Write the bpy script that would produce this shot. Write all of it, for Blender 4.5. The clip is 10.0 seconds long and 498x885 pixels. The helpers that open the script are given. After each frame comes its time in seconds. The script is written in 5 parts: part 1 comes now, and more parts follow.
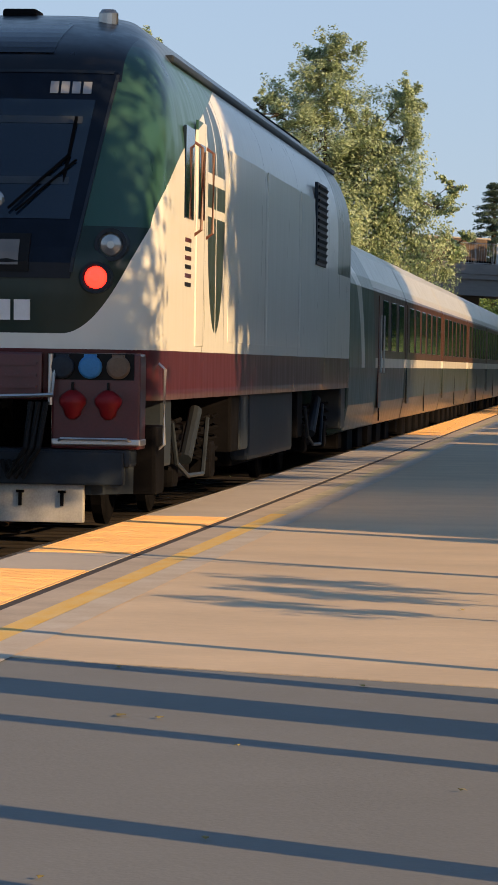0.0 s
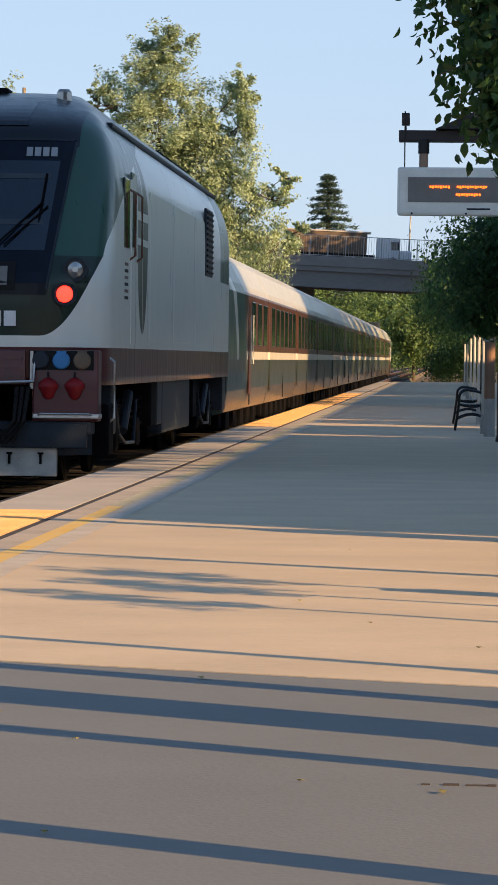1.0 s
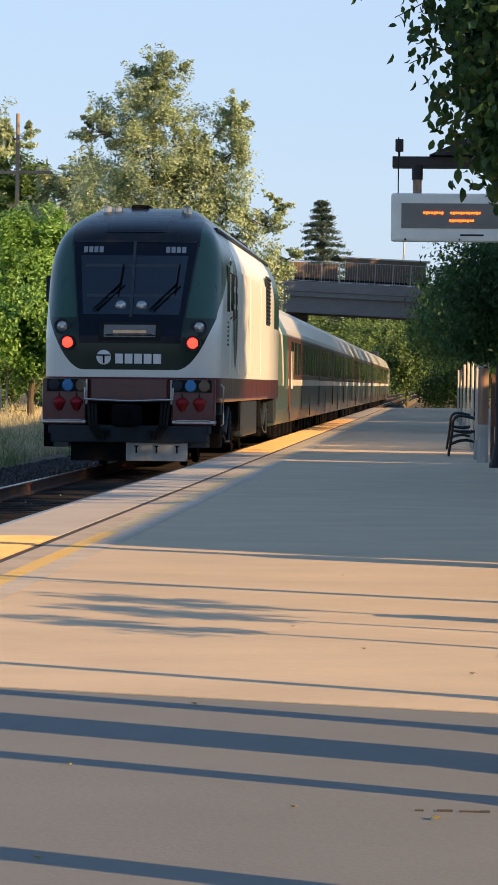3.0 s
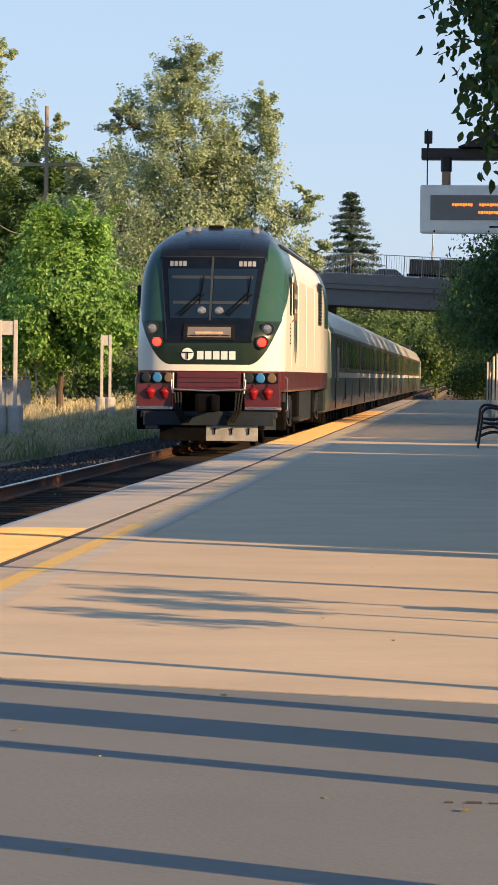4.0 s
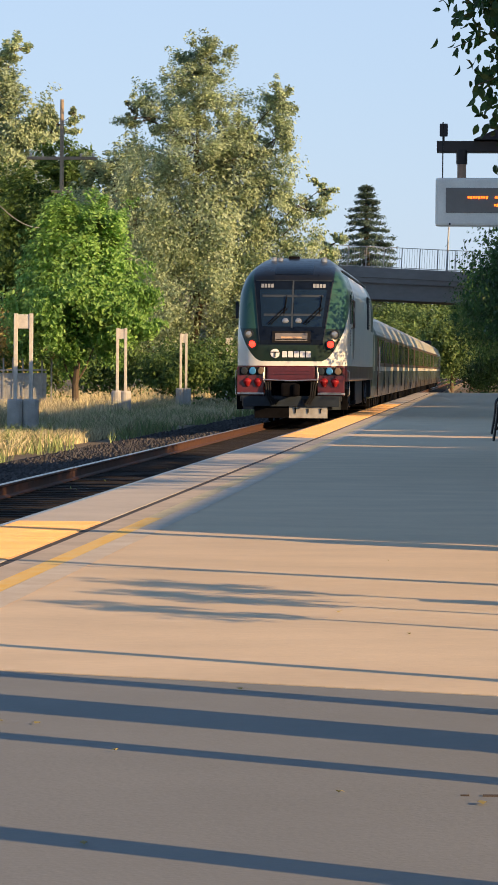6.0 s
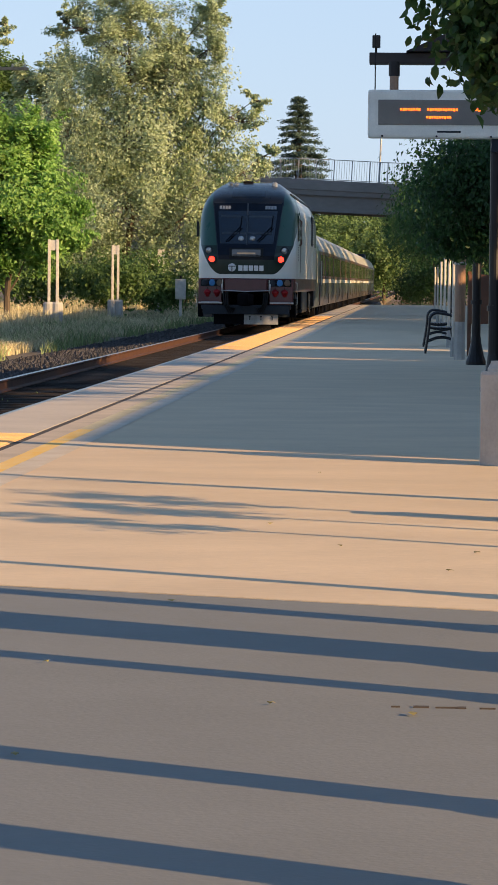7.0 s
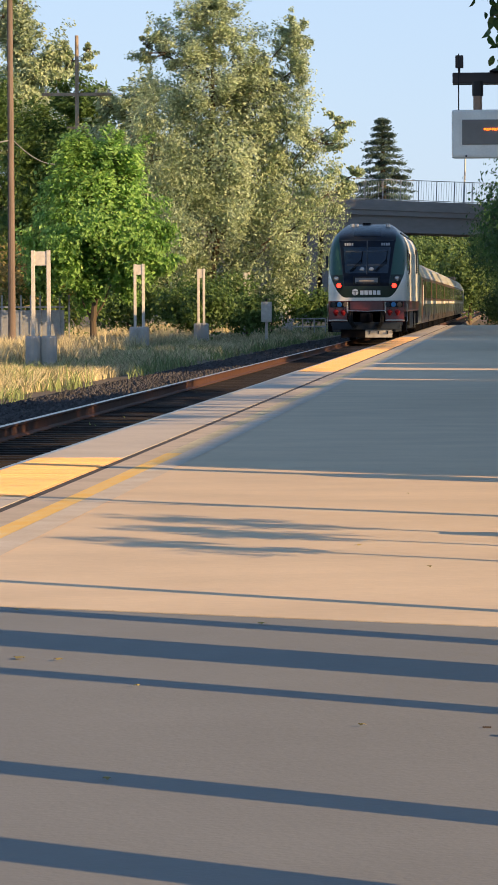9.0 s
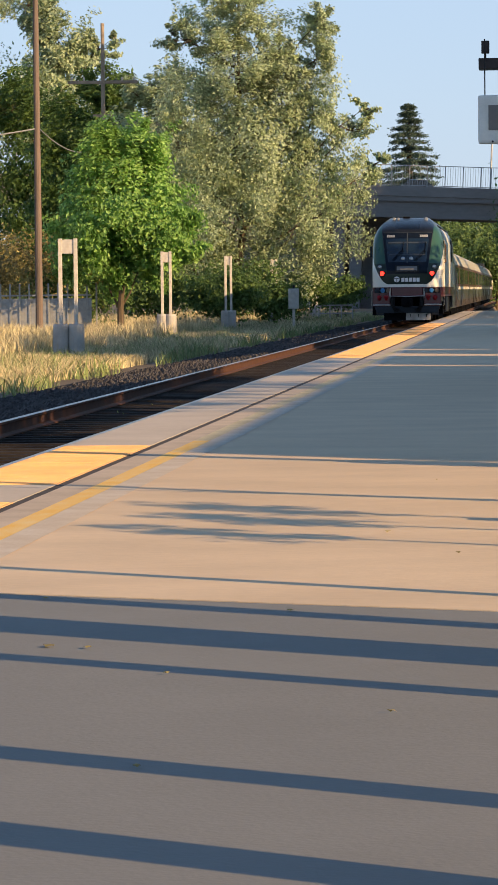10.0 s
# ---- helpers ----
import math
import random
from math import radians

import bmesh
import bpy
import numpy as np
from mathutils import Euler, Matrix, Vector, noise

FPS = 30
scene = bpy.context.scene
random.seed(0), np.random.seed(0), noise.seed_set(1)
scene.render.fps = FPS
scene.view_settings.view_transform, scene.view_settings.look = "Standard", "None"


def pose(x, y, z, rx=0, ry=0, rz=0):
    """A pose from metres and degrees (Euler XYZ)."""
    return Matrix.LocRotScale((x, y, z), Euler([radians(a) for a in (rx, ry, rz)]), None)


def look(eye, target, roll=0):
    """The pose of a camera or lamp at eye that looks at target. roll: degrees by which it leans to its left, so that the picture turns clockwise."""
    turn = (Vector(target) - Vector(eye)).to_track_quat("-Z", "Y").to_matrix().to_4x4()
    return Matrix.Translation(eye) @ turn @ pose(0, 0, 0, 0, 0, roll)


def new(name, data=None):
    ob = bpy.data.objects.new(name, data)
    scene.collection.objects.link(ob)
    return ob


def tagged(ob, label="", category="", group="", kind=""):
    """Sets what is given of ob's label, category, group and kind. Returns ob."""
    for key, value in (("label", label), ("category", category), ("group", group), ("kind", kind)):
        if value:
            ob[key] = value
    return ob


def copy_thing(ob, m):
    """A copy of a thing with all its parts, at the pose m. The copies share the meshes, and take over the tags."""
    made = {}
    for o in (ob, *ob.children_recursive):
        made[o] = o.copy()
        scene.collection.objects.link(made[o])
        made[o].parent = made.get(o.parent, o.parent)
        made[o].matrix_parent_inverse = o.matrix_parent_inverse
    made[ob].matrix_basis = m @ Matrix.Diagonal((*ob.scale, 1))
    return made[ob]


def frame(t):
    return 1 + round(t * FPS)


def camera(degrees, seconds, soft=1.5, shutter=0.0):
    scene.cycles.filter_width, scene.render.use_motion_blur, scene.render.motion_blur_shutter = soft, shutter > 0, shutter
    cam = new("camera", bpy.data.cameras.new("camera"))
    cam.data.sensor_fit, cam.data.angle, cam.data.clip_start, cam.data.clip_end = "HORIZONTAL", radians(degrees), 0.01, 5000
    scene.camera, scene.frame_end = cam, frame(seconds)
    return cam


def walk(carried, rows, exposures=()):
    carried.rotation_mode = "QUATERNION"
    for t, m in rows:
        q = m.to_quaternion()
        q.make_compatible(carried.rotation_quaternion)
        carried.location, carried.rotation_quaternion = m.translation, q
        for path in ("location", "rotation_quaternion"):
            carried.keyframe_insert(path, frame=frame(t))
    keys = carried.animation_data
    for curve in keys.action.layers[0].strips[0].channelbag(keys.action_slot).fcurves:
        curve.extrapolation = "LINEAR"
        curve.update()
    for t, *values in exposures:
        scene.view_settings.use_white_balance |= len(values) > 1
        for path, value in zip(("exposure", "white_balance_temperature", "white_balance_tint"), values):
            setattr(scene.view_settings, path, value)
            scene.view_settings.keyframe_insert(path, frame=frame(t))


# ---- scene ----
# camera: a long lens held by hand on the platform, eye 1.2 m above it
F = 6200.0
EYE = (0.0, 0.0, 1.2)
PAN = [(0, 641, -139, 0.90), (0.5, 477, -166, 0.47), (1, 349, -149, 0.53), (1.5, 293, -80, 0.41), (2, 277, -24, 0.05), (2.5, 250, -41, 0.00),
       (3, 338, -103, 0.55), (3.2, 393, -107, 0.55), (4.3, 388, -134, 0.45), (4.5, 395, -149, 0.36), (5, 439, -137, 0.05), (5.2, 467, -112, 0.02),
       (6.3, 372, -157, 0.71), (6.5, 330, -203, 0.75), (7, 295, -285, 0.53), (7.5, 308, -314, -0.05), (8, 302, -333, -0.15), (8.5, 368, -284, -0.15),
       (9, 451, -246, -0.23), (9.5, 506, -256, -0.41), (10, 501, -269, -0.57)]     # time, aim right and down of the track's end, roll
cam = camera(math.degrees(2 * math.atan(441 / F)), 10.0, soft=1.2)


def aim(qx, qy, roll):
    return look(EYE, (EYE[0] - qx, EYE[1] + F, EYE[2] + qy), roll)


walk(cam, [(t, aim(qx, qy, roll)) for t, qx, qy, roll in PAN], exposures=[(t, e, 6800, 11) for t, e in ((0, 0.42), (0.5, 0.52), (1, 0.72), (2.5, 0.78), (4.5, 0.7), (7.5, 0.76), (8, 0.88), (8.5, 0.88), (9, 0.8), (9.5, 0.68), (10, 0.68))])

# light: low evening sun from behind the right shoulder
ELEV = 17.0
world = bpy.data.worlds.new("sky")
scene.world = world
world.use_nodes = True
sky = world.node_tree.nodes.new("ShaderNodeTexSky")
sky.sky_type, sky.sun_disc = "NISHITA", False
sky.sun_elevation, sky.sun_rotation = radians(ELEV), radians(123.4)
sky.air_density, sky.dust_density, sky.ozone_density = 1.0, 0.3, 3.0
haze = world.node_tree.nodes.new("ShaderNodeMix")     # thin summer haze over the clear sky
haze.data_type = "RGBA"
up, sep = world.node_tree.nodes.new("ShaderNodeTexCoord"), world.node_tree.nodes.new("ShaderNodeSeparateXYZ")
thick = world.node_tree.nodes.new("ShaderNodeMapRange")     # the haze thins out towards the zenith
thick.inputs[1].default_value, thick.inputs[2].default_value = 0.12, 0.4
thick.inputs[3].default_value, thick.inputs[4].default_value = 0.78, 0.0
world.node_tree.links.new(up.outputs["Generated"], sep.inputs[0])
world.node_tree.links.new(sep.outputs[2], thick.inputs[0])
world.node_tree.links.new(thick.outputs[0], haze.inputs[0])
haze.inputs[7].default_value = (2.45, 3.25, 4.7, 1)
world.node_tree.links.new(sky.outputs[0], haze.inputs[6])
world.node_tree.links.new(haze.outputs[2], world.node_tree.nodes["Background"].inputs[0])
world.node_tree.nodes["Background"].inputs[1].default_value = 0.12
SUN_FROM = Vector((0.835, -0.55, math.tan(radians(ELEV)))).normalized()
lamp = bpy.data.lights.new("sun", "SUN")
lamp.energy, lamp.angle, lamp.color = 5.0, radians(0.5), (1.0, 0.66, 0.34)
sun = new("sun", lamp)
sun.matrix_world = look(SUN_FROM * 50, (0, 0, 0))


# ---- materials ----
def mat(name, col, rough=0.6, metal=0.0, vary=0.25, scale=6.0, bump=0.0, bscale=60.0, col2=None, emit=0.0, coat=0.0, spec=0.5, per=None, stretch=None, place=False):
    """A surface with stains at one scale and grain at a finer one."""
    m = bpy.data.materials.new(name)
    m.use_nodes = True
    nt = m.node_tree
    N, L = nt.nodes, nt.links
    b = N["Principled BSDF"]
    b.inputs["Roughness"].default_value, b.inputs["Metallic"].default_value = rough, metal
    b.inputs["Coat Weight"].default_value, b.inputs["Specular IOR Level"].default_value = coat, spec
    tc = N.new("ShaderNodeTexCoord")
    src = tc.outputs["Object"]
    if place:     # pieces of one surface take the pattern of the whole
        src = N.new("ShaderNodeNewGeometry").outputs["Position"]
    if stretch:
        mp = N.new("ShaderNodeMapping")
        mp.inputs["Scale"].default_value = stretch
        L.new(src, mp.inputs[0])
        src = mp.outputs[0]
    n1, n2 = N.new("ShaderNodeTexNoise"), N.new("ShaderNodeTexNoise")
    n1.inputs["Scale"].default_value, n2.inputs["Scale"].default_value = scale, scale * 13
    n1.inputs["Detail"].default_value, n2.inputs["Detail"].default_value = 5, 3
    for n in (n1, n2):
        L.new(src, n.inputs["Vector"])
    add = N.new("ShaderNodeMath")
    add.operation = "MULTIPLY_ADD"
    L.new(n2.outputs[0], add.inputs[0])
    add.inputs[1].default_value = 0.45
    L.new(n1.outputs[0], add.inputs[2])
    value = add.outputs[0]
    if per:
        info = N.new("ShaderNodeNewGeometry" if per == "island" else "ShaderNodeObjectInfo")
        a2 = N.new("ShaderNodeMath")
        a2.operation = "MULTIPLY_ADD"
        L.new(info.outputs["Random Per Island" if per == "island" else "Random"], a2.inputs[0])
        a2.inputs[1].default_value = 0.5
        sub = N.new("ShaderNodeMath")
        sub.inputs[1].default_value = -0.25
        L.new(value, sub.inputs[0])
        L.new(sub.outputs[0], a2.inputs[2])
        value = a2.outputs[0]
    ramp = N.new("ShaderNodeValToRGB")
    ramp.color_ramp.elements[0].position, ramp.color_ramp.elements[1].position = 0.42, 1.02
    c2 = col2 or tuple(min(1, c * (1 + vary)) for c in col)
    ramp.color_ramp.elements[0].color = (*[c * (1 - vary) for c in col], 1)
    ramp.color_ramp.elements[1].color = (*c2, 1)
    L.new(value, ramp.inputs[0])
    L.new(ramp.outputs[0], b.inputs["Base Color"])
    if bump:
        n3, bp = N.new("ShaderNodeTexNoise"), N.new("ShaderNodeBump")
        n3.inputs["Scale"].default_value = bscale
        L.new(src, n3.inputs["Vector"])
        bp.inputs["Strength"].default_value, bp.inputs["Distance"].default_value = bump, 0.01
        L.new(n3.outputs[0], bp.inputs["Height"])
        L.new(bp.outputs[0], b.inputs["Normal"])
    if emit:
        b.inputs["Emission Color"].default_value, b.inputs["Emission Strength"].default_value = (*col, 1), emit
    return m


class Field:
    """Arithmetic on shader values, to write paint schemes as formulas."""

    def __init__(self, nt, socket):
        self.nt, self.s = nt, socket

    def op(self, kind, other=None, flip=False):
        n = self.nt.nodes.new("ShaderNodeMath")
        n.operation = kind
        pair = [self, other] if not flip else [other, self]
        for k, v in enumerate(pair):
            if isinstance(v, Field):
                self.nt.links.new(v.s, n.inputs[k])
            elif v is not None:
                n.inputs[k].default_value = v
        return Field(self.nt, n.outputs[0])

    def __add__(self, o): return self.op("ADD", o)
    def __sub__(self, o): return self.op("SUBTRACT", o)
    def __mul__(self, o): return self.op("MULTIPLY", o)
    def __lt__(self, o): return self.op("LESS_THAN", o)
    def __gt__(self, o): return self.op("GREATER_THAN", o)
    def __and__(self, o): return self.op("MINIMUM", o)
    def __or__(self, o): return self.op("MAXIMUM", o)
    def abs(self): return self.op("ABSOLUTE")
    def pos(self): return self.op("MAXIMUM", 0.0)


def livery(name, layers, base, rough=0.28, dirt=0.18, coat=0.25):
    """Glossy paint in layers: layers(x, y, z) gives pairs of a mask and a colour; dust streaks run down it."""
    m = bpy.data.materials.new(name)
    m.use_nodes = True
    nt = m.node_tree
    N, L = nt.nodes, nt.links
    b = N["Principled BSDF"]
    tc, sp = N.new("ShaderNodeTexCoord"), N.new("ShaderNodeSeparateXYZ")
    L.new(tc.outputs["Object"], sp.inputs[0])
    x, y, z = [Field(nt, sp.outputs[k]) for k in range(3)]
    rgb = N.new("ShaderNodeRGB")
    rgb.outputs[0].default_value = (*base, 1)
    cur = rgb.outputs[0]
    for mask, col in layers(x, y, z):
        mix = N.new("ShaderNodeMix")
        mix.data_type = "RGBA"
        L.new(mask.s, mix.inputs[0])
        L.new(cur, mix.inputs[6])
        mix.inputs[7].default_value = (*col, 1)
        cur = mix.outputs[2]
    mp, n = N.new("ShaderNodeMapping"), N.new("ShaderNodeTexNoise")
    mp.inputs["Scale"].default_value = (3, 3, 0.5)
    L.new(tc.outputs["Object"], mp.inputs[0])
    L.new(mp.outputs[0], n.inputs["Vector"])
    n.inputs["Scale"].default_value, n.inputs["Detail"].default_value = 2.2, 6
    fac = (Field(nt, n.outputs[0]) - 0.42).pos() * (dirt * 4)
    mix = N.new("ShaderNodeMix")
    mix.data_type = "RGBA"
    L.new(fac.s, mix.inputs[0])
    L.new(cur, mix.inputs[6])
    mix.inputs[7].default_value = (0.16, 0.12, 0.085, 1)
    L.new(mix.outputs[2], b.inputs["Base Color"])
    L.new((Field(nt, n.outputs[0]) * 0.3 + (rough - 0.12)).s, b.inputs["Roughness"])
    b.inputs["Coat Weight"].default_value, b.inputs["Coat Roughness"].default_value = coat, 0.08
    b.inputs["Specular IOR Level"].default_value = 0.3
    n2, bp = N.new("ShaderNodeTexNoise"), N.new("ShaderNodeBump")
    n2.inputs["Scale"].default_value = 0.9
    L.new(tc.outputs["Object"], n2.inputs["Vector"])
    bp.inputs["Strength"].default_value, bp.inputs["Distance"].default_value = 0.22, 0.02
    L.new(n2.outputs[0], bp.inputs["Height"])
    L.new(bp.outputs[0], b.inputs["Normal"])
    return m


CREAM, MAROON, GREEN, BROWN = (0.78, 0.785, 0.71), (0.085, 0.013, 0.016), (0.028, 0.088, 0.068), (0.075, 0.03, 0.02)


def loco_paint(x, y, z):
    ax = x.abs()
    edge = ((ax - 0.75).pos() * 1.667)
    low = (z > (edge * edge * 0.8 + 1.62)) & (z < 2.47) & (y < 0.95)
    nose = (z > 2.47) & ((y - (z - 2.47) * 0.6 - (z - 2.47) * (z - 2.47) * 2.05) < 0.6)
    roof = (z > 4.0) & (y > 1.0)
    cap = (z > 3.66) & (ax < 1.06) & (y < 3.6)
    tail = (y > 18.7) & (z > 2.6)
    lip = (z < 1.50)
    oval = (((y - 4.55) * 1.45) * ((y - 4.55) * 1.45) + ((z - 2.85) * 0.85) * ((z - 2.85) * 0.85)) < 1.0
    bars = ((z - 3.05).abs() < 0.05) | ((z - 2.75).abs() < 0.04) | ((y - 4.55).abs() < 0.03)
    line = ((y - 3.55).abs() < 0.012) & (z < 3.6)
    seam = ((y - 5.25).abs() < 0.012) | ((y - 9.1).abs() < 0.01) | ((y - 13.0).abs() < 0.01) | ((y - 17.2).abs() < 0.01)
    return [(oval & (y > 2.5), (0.03, 0.05, 0.04)), (oval & bars, CREAM), (line | seam, (0.1, 0.09, 0.075)), (nose, GREEN), (low, (0.012, 0.028, 0.02)),
            (roof, (0.05, 0.065, 0.065)), (cap, (0.007, 0.010, 0.016)), (tail, GREEN), (lip, MAROON)]


def car_paint(x, y, z):
    band = (z > 1.52) & (z < 2.6)
    stripe = (z > 1.38) & (z < 1.53)
    line = (z > 2.6) & (z < 2.68)
    low = z < 1.38
    foot = z < 0.86
    return [(band, BROWN), (low, (0.035, 0.05, 0.045)), (foot, (0.055, 0.045, 0.036)), (line, (0.5, 0.46, 0.38)), (stripe, (0.7, 0.66, 0.56))]


def end_car_paint(x, y, z):
    # a fin of green sweeps up from the coach floor to the roof
    fin = (y + (z - 1.4) * 0.6) < 5.4
    a2, c2 = (y + 0.2) * 0.30, (z - 0.9) * 0.45
    inner = (a2 * a2 + c2 * c2) < 1.0
    a3, c3 = (y + 0.2) * 0.37, (z - 0.9) * 0.53
    core = (a3 * a3 + c3 * c3) < 1.0
    return car_paint(x, y, z) + [(fin, GREEN), (fin & (z < 1.38), (0.04, 0.07, 0.055)), (inner & (z > 1.38), (0.74, 0.7, 0.6)), (core & (z > 1.38), (0.10, 0.16, 0.12))]


M_LOCO = livery("loco_paint", loco_paint, CREAM, rough=0.3, dirt=0.03, coat=0.2)
M_CAR = livery("coach_paint", car_paint, (0.50, 0.48, 0.38), rough=0.34)
M_ENDCAR = livery("end_coach_paint", end_car_paint, (0.50, 0.48, 0.38), rough=0.34)
M_GLASS = mat("tinted_glass", (0.008, 0.018, 0.032), 0.06, vary=0.1, coat=0.6)
M_MASK = mat("black_gloss", (0.006, 0.010, 0.019), 0.22, spec=0.2)
M_BLACK = mat("black_rubber", (0.010, 0.010, 0.010), 0.6, spec=0.2)
M_UNDER = mat("grimy_steel", (0.006, 0.006, 0.007), 0.8, 0.0, vary=0.5, scale=5, spec=0.03)
M_GREY = mat("grey_paint", (0.022, 0.030, 0.040), 0.5, vary=0.3, scale=3, spec=0.2)
M_PLOW = mat("pale_plow", (0.36, 0.35, 0.32), 0.5, 0.2, vary=0.35, scale=5)
M_STEEL = mat("bright_steel", (0.55, 0.54, 0.52), 0.35, 0.9, vary=0.2)
M_RED = mat("red_paint", (0.25, 0.010, 0.014), 0.5, spec=0.3)
M_BLUE = mat("blue_plastic", (0.03, 0.19, 0.42), 0.5)
M_MAROON = mat("maroon_paint", MAROON, 0.35, vary=0.3, scale=4, coat=0.3)
M_TAIL = mat("red_lamp", (1.0, 0.02, 0.012), 0.3, emit=4.5)
M_LENS = mat("lamp_lens", (0.35, 0.36, 0.36), 0.08, 0.6, vary=0.2)
M_WHITE = mat("white_marking", (0.75, 0.76, 0.76), 0.5, vary=0.1)
M_LED = mat("amber_led", (1.0, 0.13, 0.01), 0.4, emit=2.4)
M_LEDDIM = mat("amber_led_dim", (0.55, 0.35, 0.2), 0.4, emit=0.10)
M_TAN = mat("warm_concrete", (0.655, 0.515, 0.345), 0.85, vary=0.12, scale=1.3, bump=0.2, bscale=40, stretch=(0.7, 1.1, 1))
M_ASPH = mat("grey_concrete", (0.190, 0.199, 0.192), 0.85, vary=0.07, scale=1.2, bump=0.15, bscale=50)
M_EDGE = mat("edge_concrete", (0.54, 0.48, 0.395), 0.85, vary=0.12, scale=1.2, bump=0.05, place=True)
M_JOINT = mat("joint_filler", (0.05, 0.04, 0.035), 0.9)
M_TACT = mat("tactile_yellow", (0.85, 0.52, 0.21), 0.6, vary=0.18, scale=2, place=True)
M_YELLOW = mat("worn_yellow_paint", (0.92, 0.53, 0.05), 0.8, vary=0.1, scale=5.0, col2=(0.80, 0.60, 0.26), stretch=(1.5, 0.5, 1))
M_BAND = mat("weathered_band", (0.50, 0.42, 0.325), 0.9, vary=0.2, scale=2.0)
M_PALER = mat("paler_yellow_paint", (0.56, 0.49, 0.30), 0.8, vary=0.25, scale=2.5)
M_PALE = mat("worn_white_paint", (0.64, 0.53, 0.385), 0.85, vary=0.2, scale=3, col2=(0.66, 0.60, 0.50))
M_RAIL = mat("rusty_rail", (0.085, 0.038, 0.022), 0.75, 0.2, vary=0.35, scale=4)
M_RAILTOP = mat("worn_railhead", (0.42, 0.38, 0.34), 0.3, 0.9, vary=0.25)
M_TIE = mat("weathered_tie", (0.026, 0.022, 0.020), 0.9, vary=0.4, per="object", place=True, spec=0.15)
M_STONE = mat("ballast_stone", (0.055, 0.053, 0.054), 0.9, vary=0.5, per="island", spec=0.15)
# track bed coloured near black; shade along the track is put into the colour
M_BED = mat("shade_dark_ballast_bed", (0.028, 0.026, 0.026), 0.95, vary=0.5, scale=3.0, bump=0.8, bscale=22, spec=0.1)
M_EARTH = mat("dry_earth", (0.13, 0.10, 0.06), 0.95, vary=0.4, scale=0.8, bump=0.6, bscale=9)
M_GRASS = mat("dry_grass", (0.43, 0.40, 0.235), 0.8, vary=0.4, scale=0.5, per="island", col2=(0.72, 0.63, 0.38))
M_GREENGRASS = mat("green_weeds", (0.19, 0.25, 0.095), 0.8, vary=0.45, scale=1.5, per="island")
M_BARK = mat("bark", (0.10, 0.075, 0.05), 0.95, vary=0.4, scale=3, bump=0.8, bscale=12, stretch=(1, 1, 0.2))
M_LEAF = {}
# pear leaves are kept very dark; the crowns' shade is put into the colour
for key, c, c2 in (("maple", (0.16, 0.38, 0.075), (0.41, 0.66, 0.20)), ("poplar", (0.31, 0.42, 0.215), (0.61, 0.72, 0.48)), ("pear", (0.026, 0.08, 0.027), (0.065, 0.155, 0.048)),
                   ("dark", (0.07, 0.15, 0.04), (0.17, 0.28, 0.08)), ("spruce", (0.085, 0.15, 0.115), (0.17, 0.25, 0.19)), ("brown", (0.30, 0.25, 0.09), (0.50, 0.42, 0.16)),
                   ("far", (0.10, 0.19, 0.06), (0.24, 0.36, 0.12))):
    m = M_LEAF[key] = mat("leaf_" + key, c, 0.5, vary=0.35, scale=0.35, col2=c2, per="island", spec=0.4)
    nt = m.node_tree
    b, out = nt.nodes["Principled BSDF"], nt.nodes["Material Output"]
    tr, mix = nt.nodes.new("ShaderNodeBsdfTranslucent"), nt.nodes.new("ShaderNodeMixShader")
    nt.links.new(b.inputs["Base Color"].links[0].from_socket, tr.inputs[0])
    mix.inputs[0].default_value = 0.45
    nt.links.new(b.outputs[0], mix.inputs[1])
    nt.links.new(tr.outputs[0], mix.inputs[2])
    nt.links.new(mix.outputs[0], out.inputs[0])
M_CONC = mat("pale_concrete", (0.40, 0.39, 0.365), 0.8, vary=0.22, scale=3, bump=0.25)
M_CREAMPAINT = mat("cream_column_paint", (0.58, 0.53, 0.45), 0.5, vary=0.15, scale=3)
M_GIRDER = mat("bridge_concrete", (0.22, 0.222, 0.218), 0.85, vary=0.22, scale=0.35, stretch=(0.3, 1, 1))
M_FENCE = mat("galvanised_steel", (0.35, 0.36, 0.36), 0.5, 0.5, vary=0.2)
M_IRON = mat("black_iron", (0.012, 0.012, 0.014), 0.4, 0.4, vary=0.2)
M_SIGN = mat("sign_casing", (0.86, 0.83, 0.75), 0.5, vary=0.12, scale=4)
M_SCREEN = mat("sign_screen", (0.19, 0.175, 0.16), 0.35, vary=0.12)
M_POLE = mat("creosoted_pole", (0.155, 0.12, 0.098), 0.9, vary=0.35, scale=3, stretch=(1, 1, 0.15))
M_GALV = mat("weathered_white_post", (0.52, 0.50, 0.45), 0.6, vary=0.2)
M_DOOR = mat("brown_door_paint", (0.12, 0.042, 0.025), 0.35, vary=0.2, coat=0.3)
M_SLATE = mat("dark_slate_trim", (0.035, 0.045, 0.055), 0.5)
M_COPPER = mat("copper_brown_paint", (0.26, 0.15, 0.095), 0.3, vary=0.25, scale=3, coat=0.2)
M_BEAM = mat("dark_stained_beam", (0.032, 0.024, 0.022), 0.6, vary=0.3)
M_POLE_PALE = mat("bleached_pole", (0.32, 0.255, 0.185), 0.9, vary=0.3, scale=3, stretch=(1, 1, 0.15))
M_LOAD = mat("dull_brown_load", (0.15, 0.105, 0.07), 0.8, vary=0.3)
M_NUMBER = mat("number_board_white", (0.28, 0.30, 0.32), 0.5, vary=0.1)
M_WOOD = mat("brown_timber", (0.13, 0.055, 0.03), 0.7, vary=0.3)
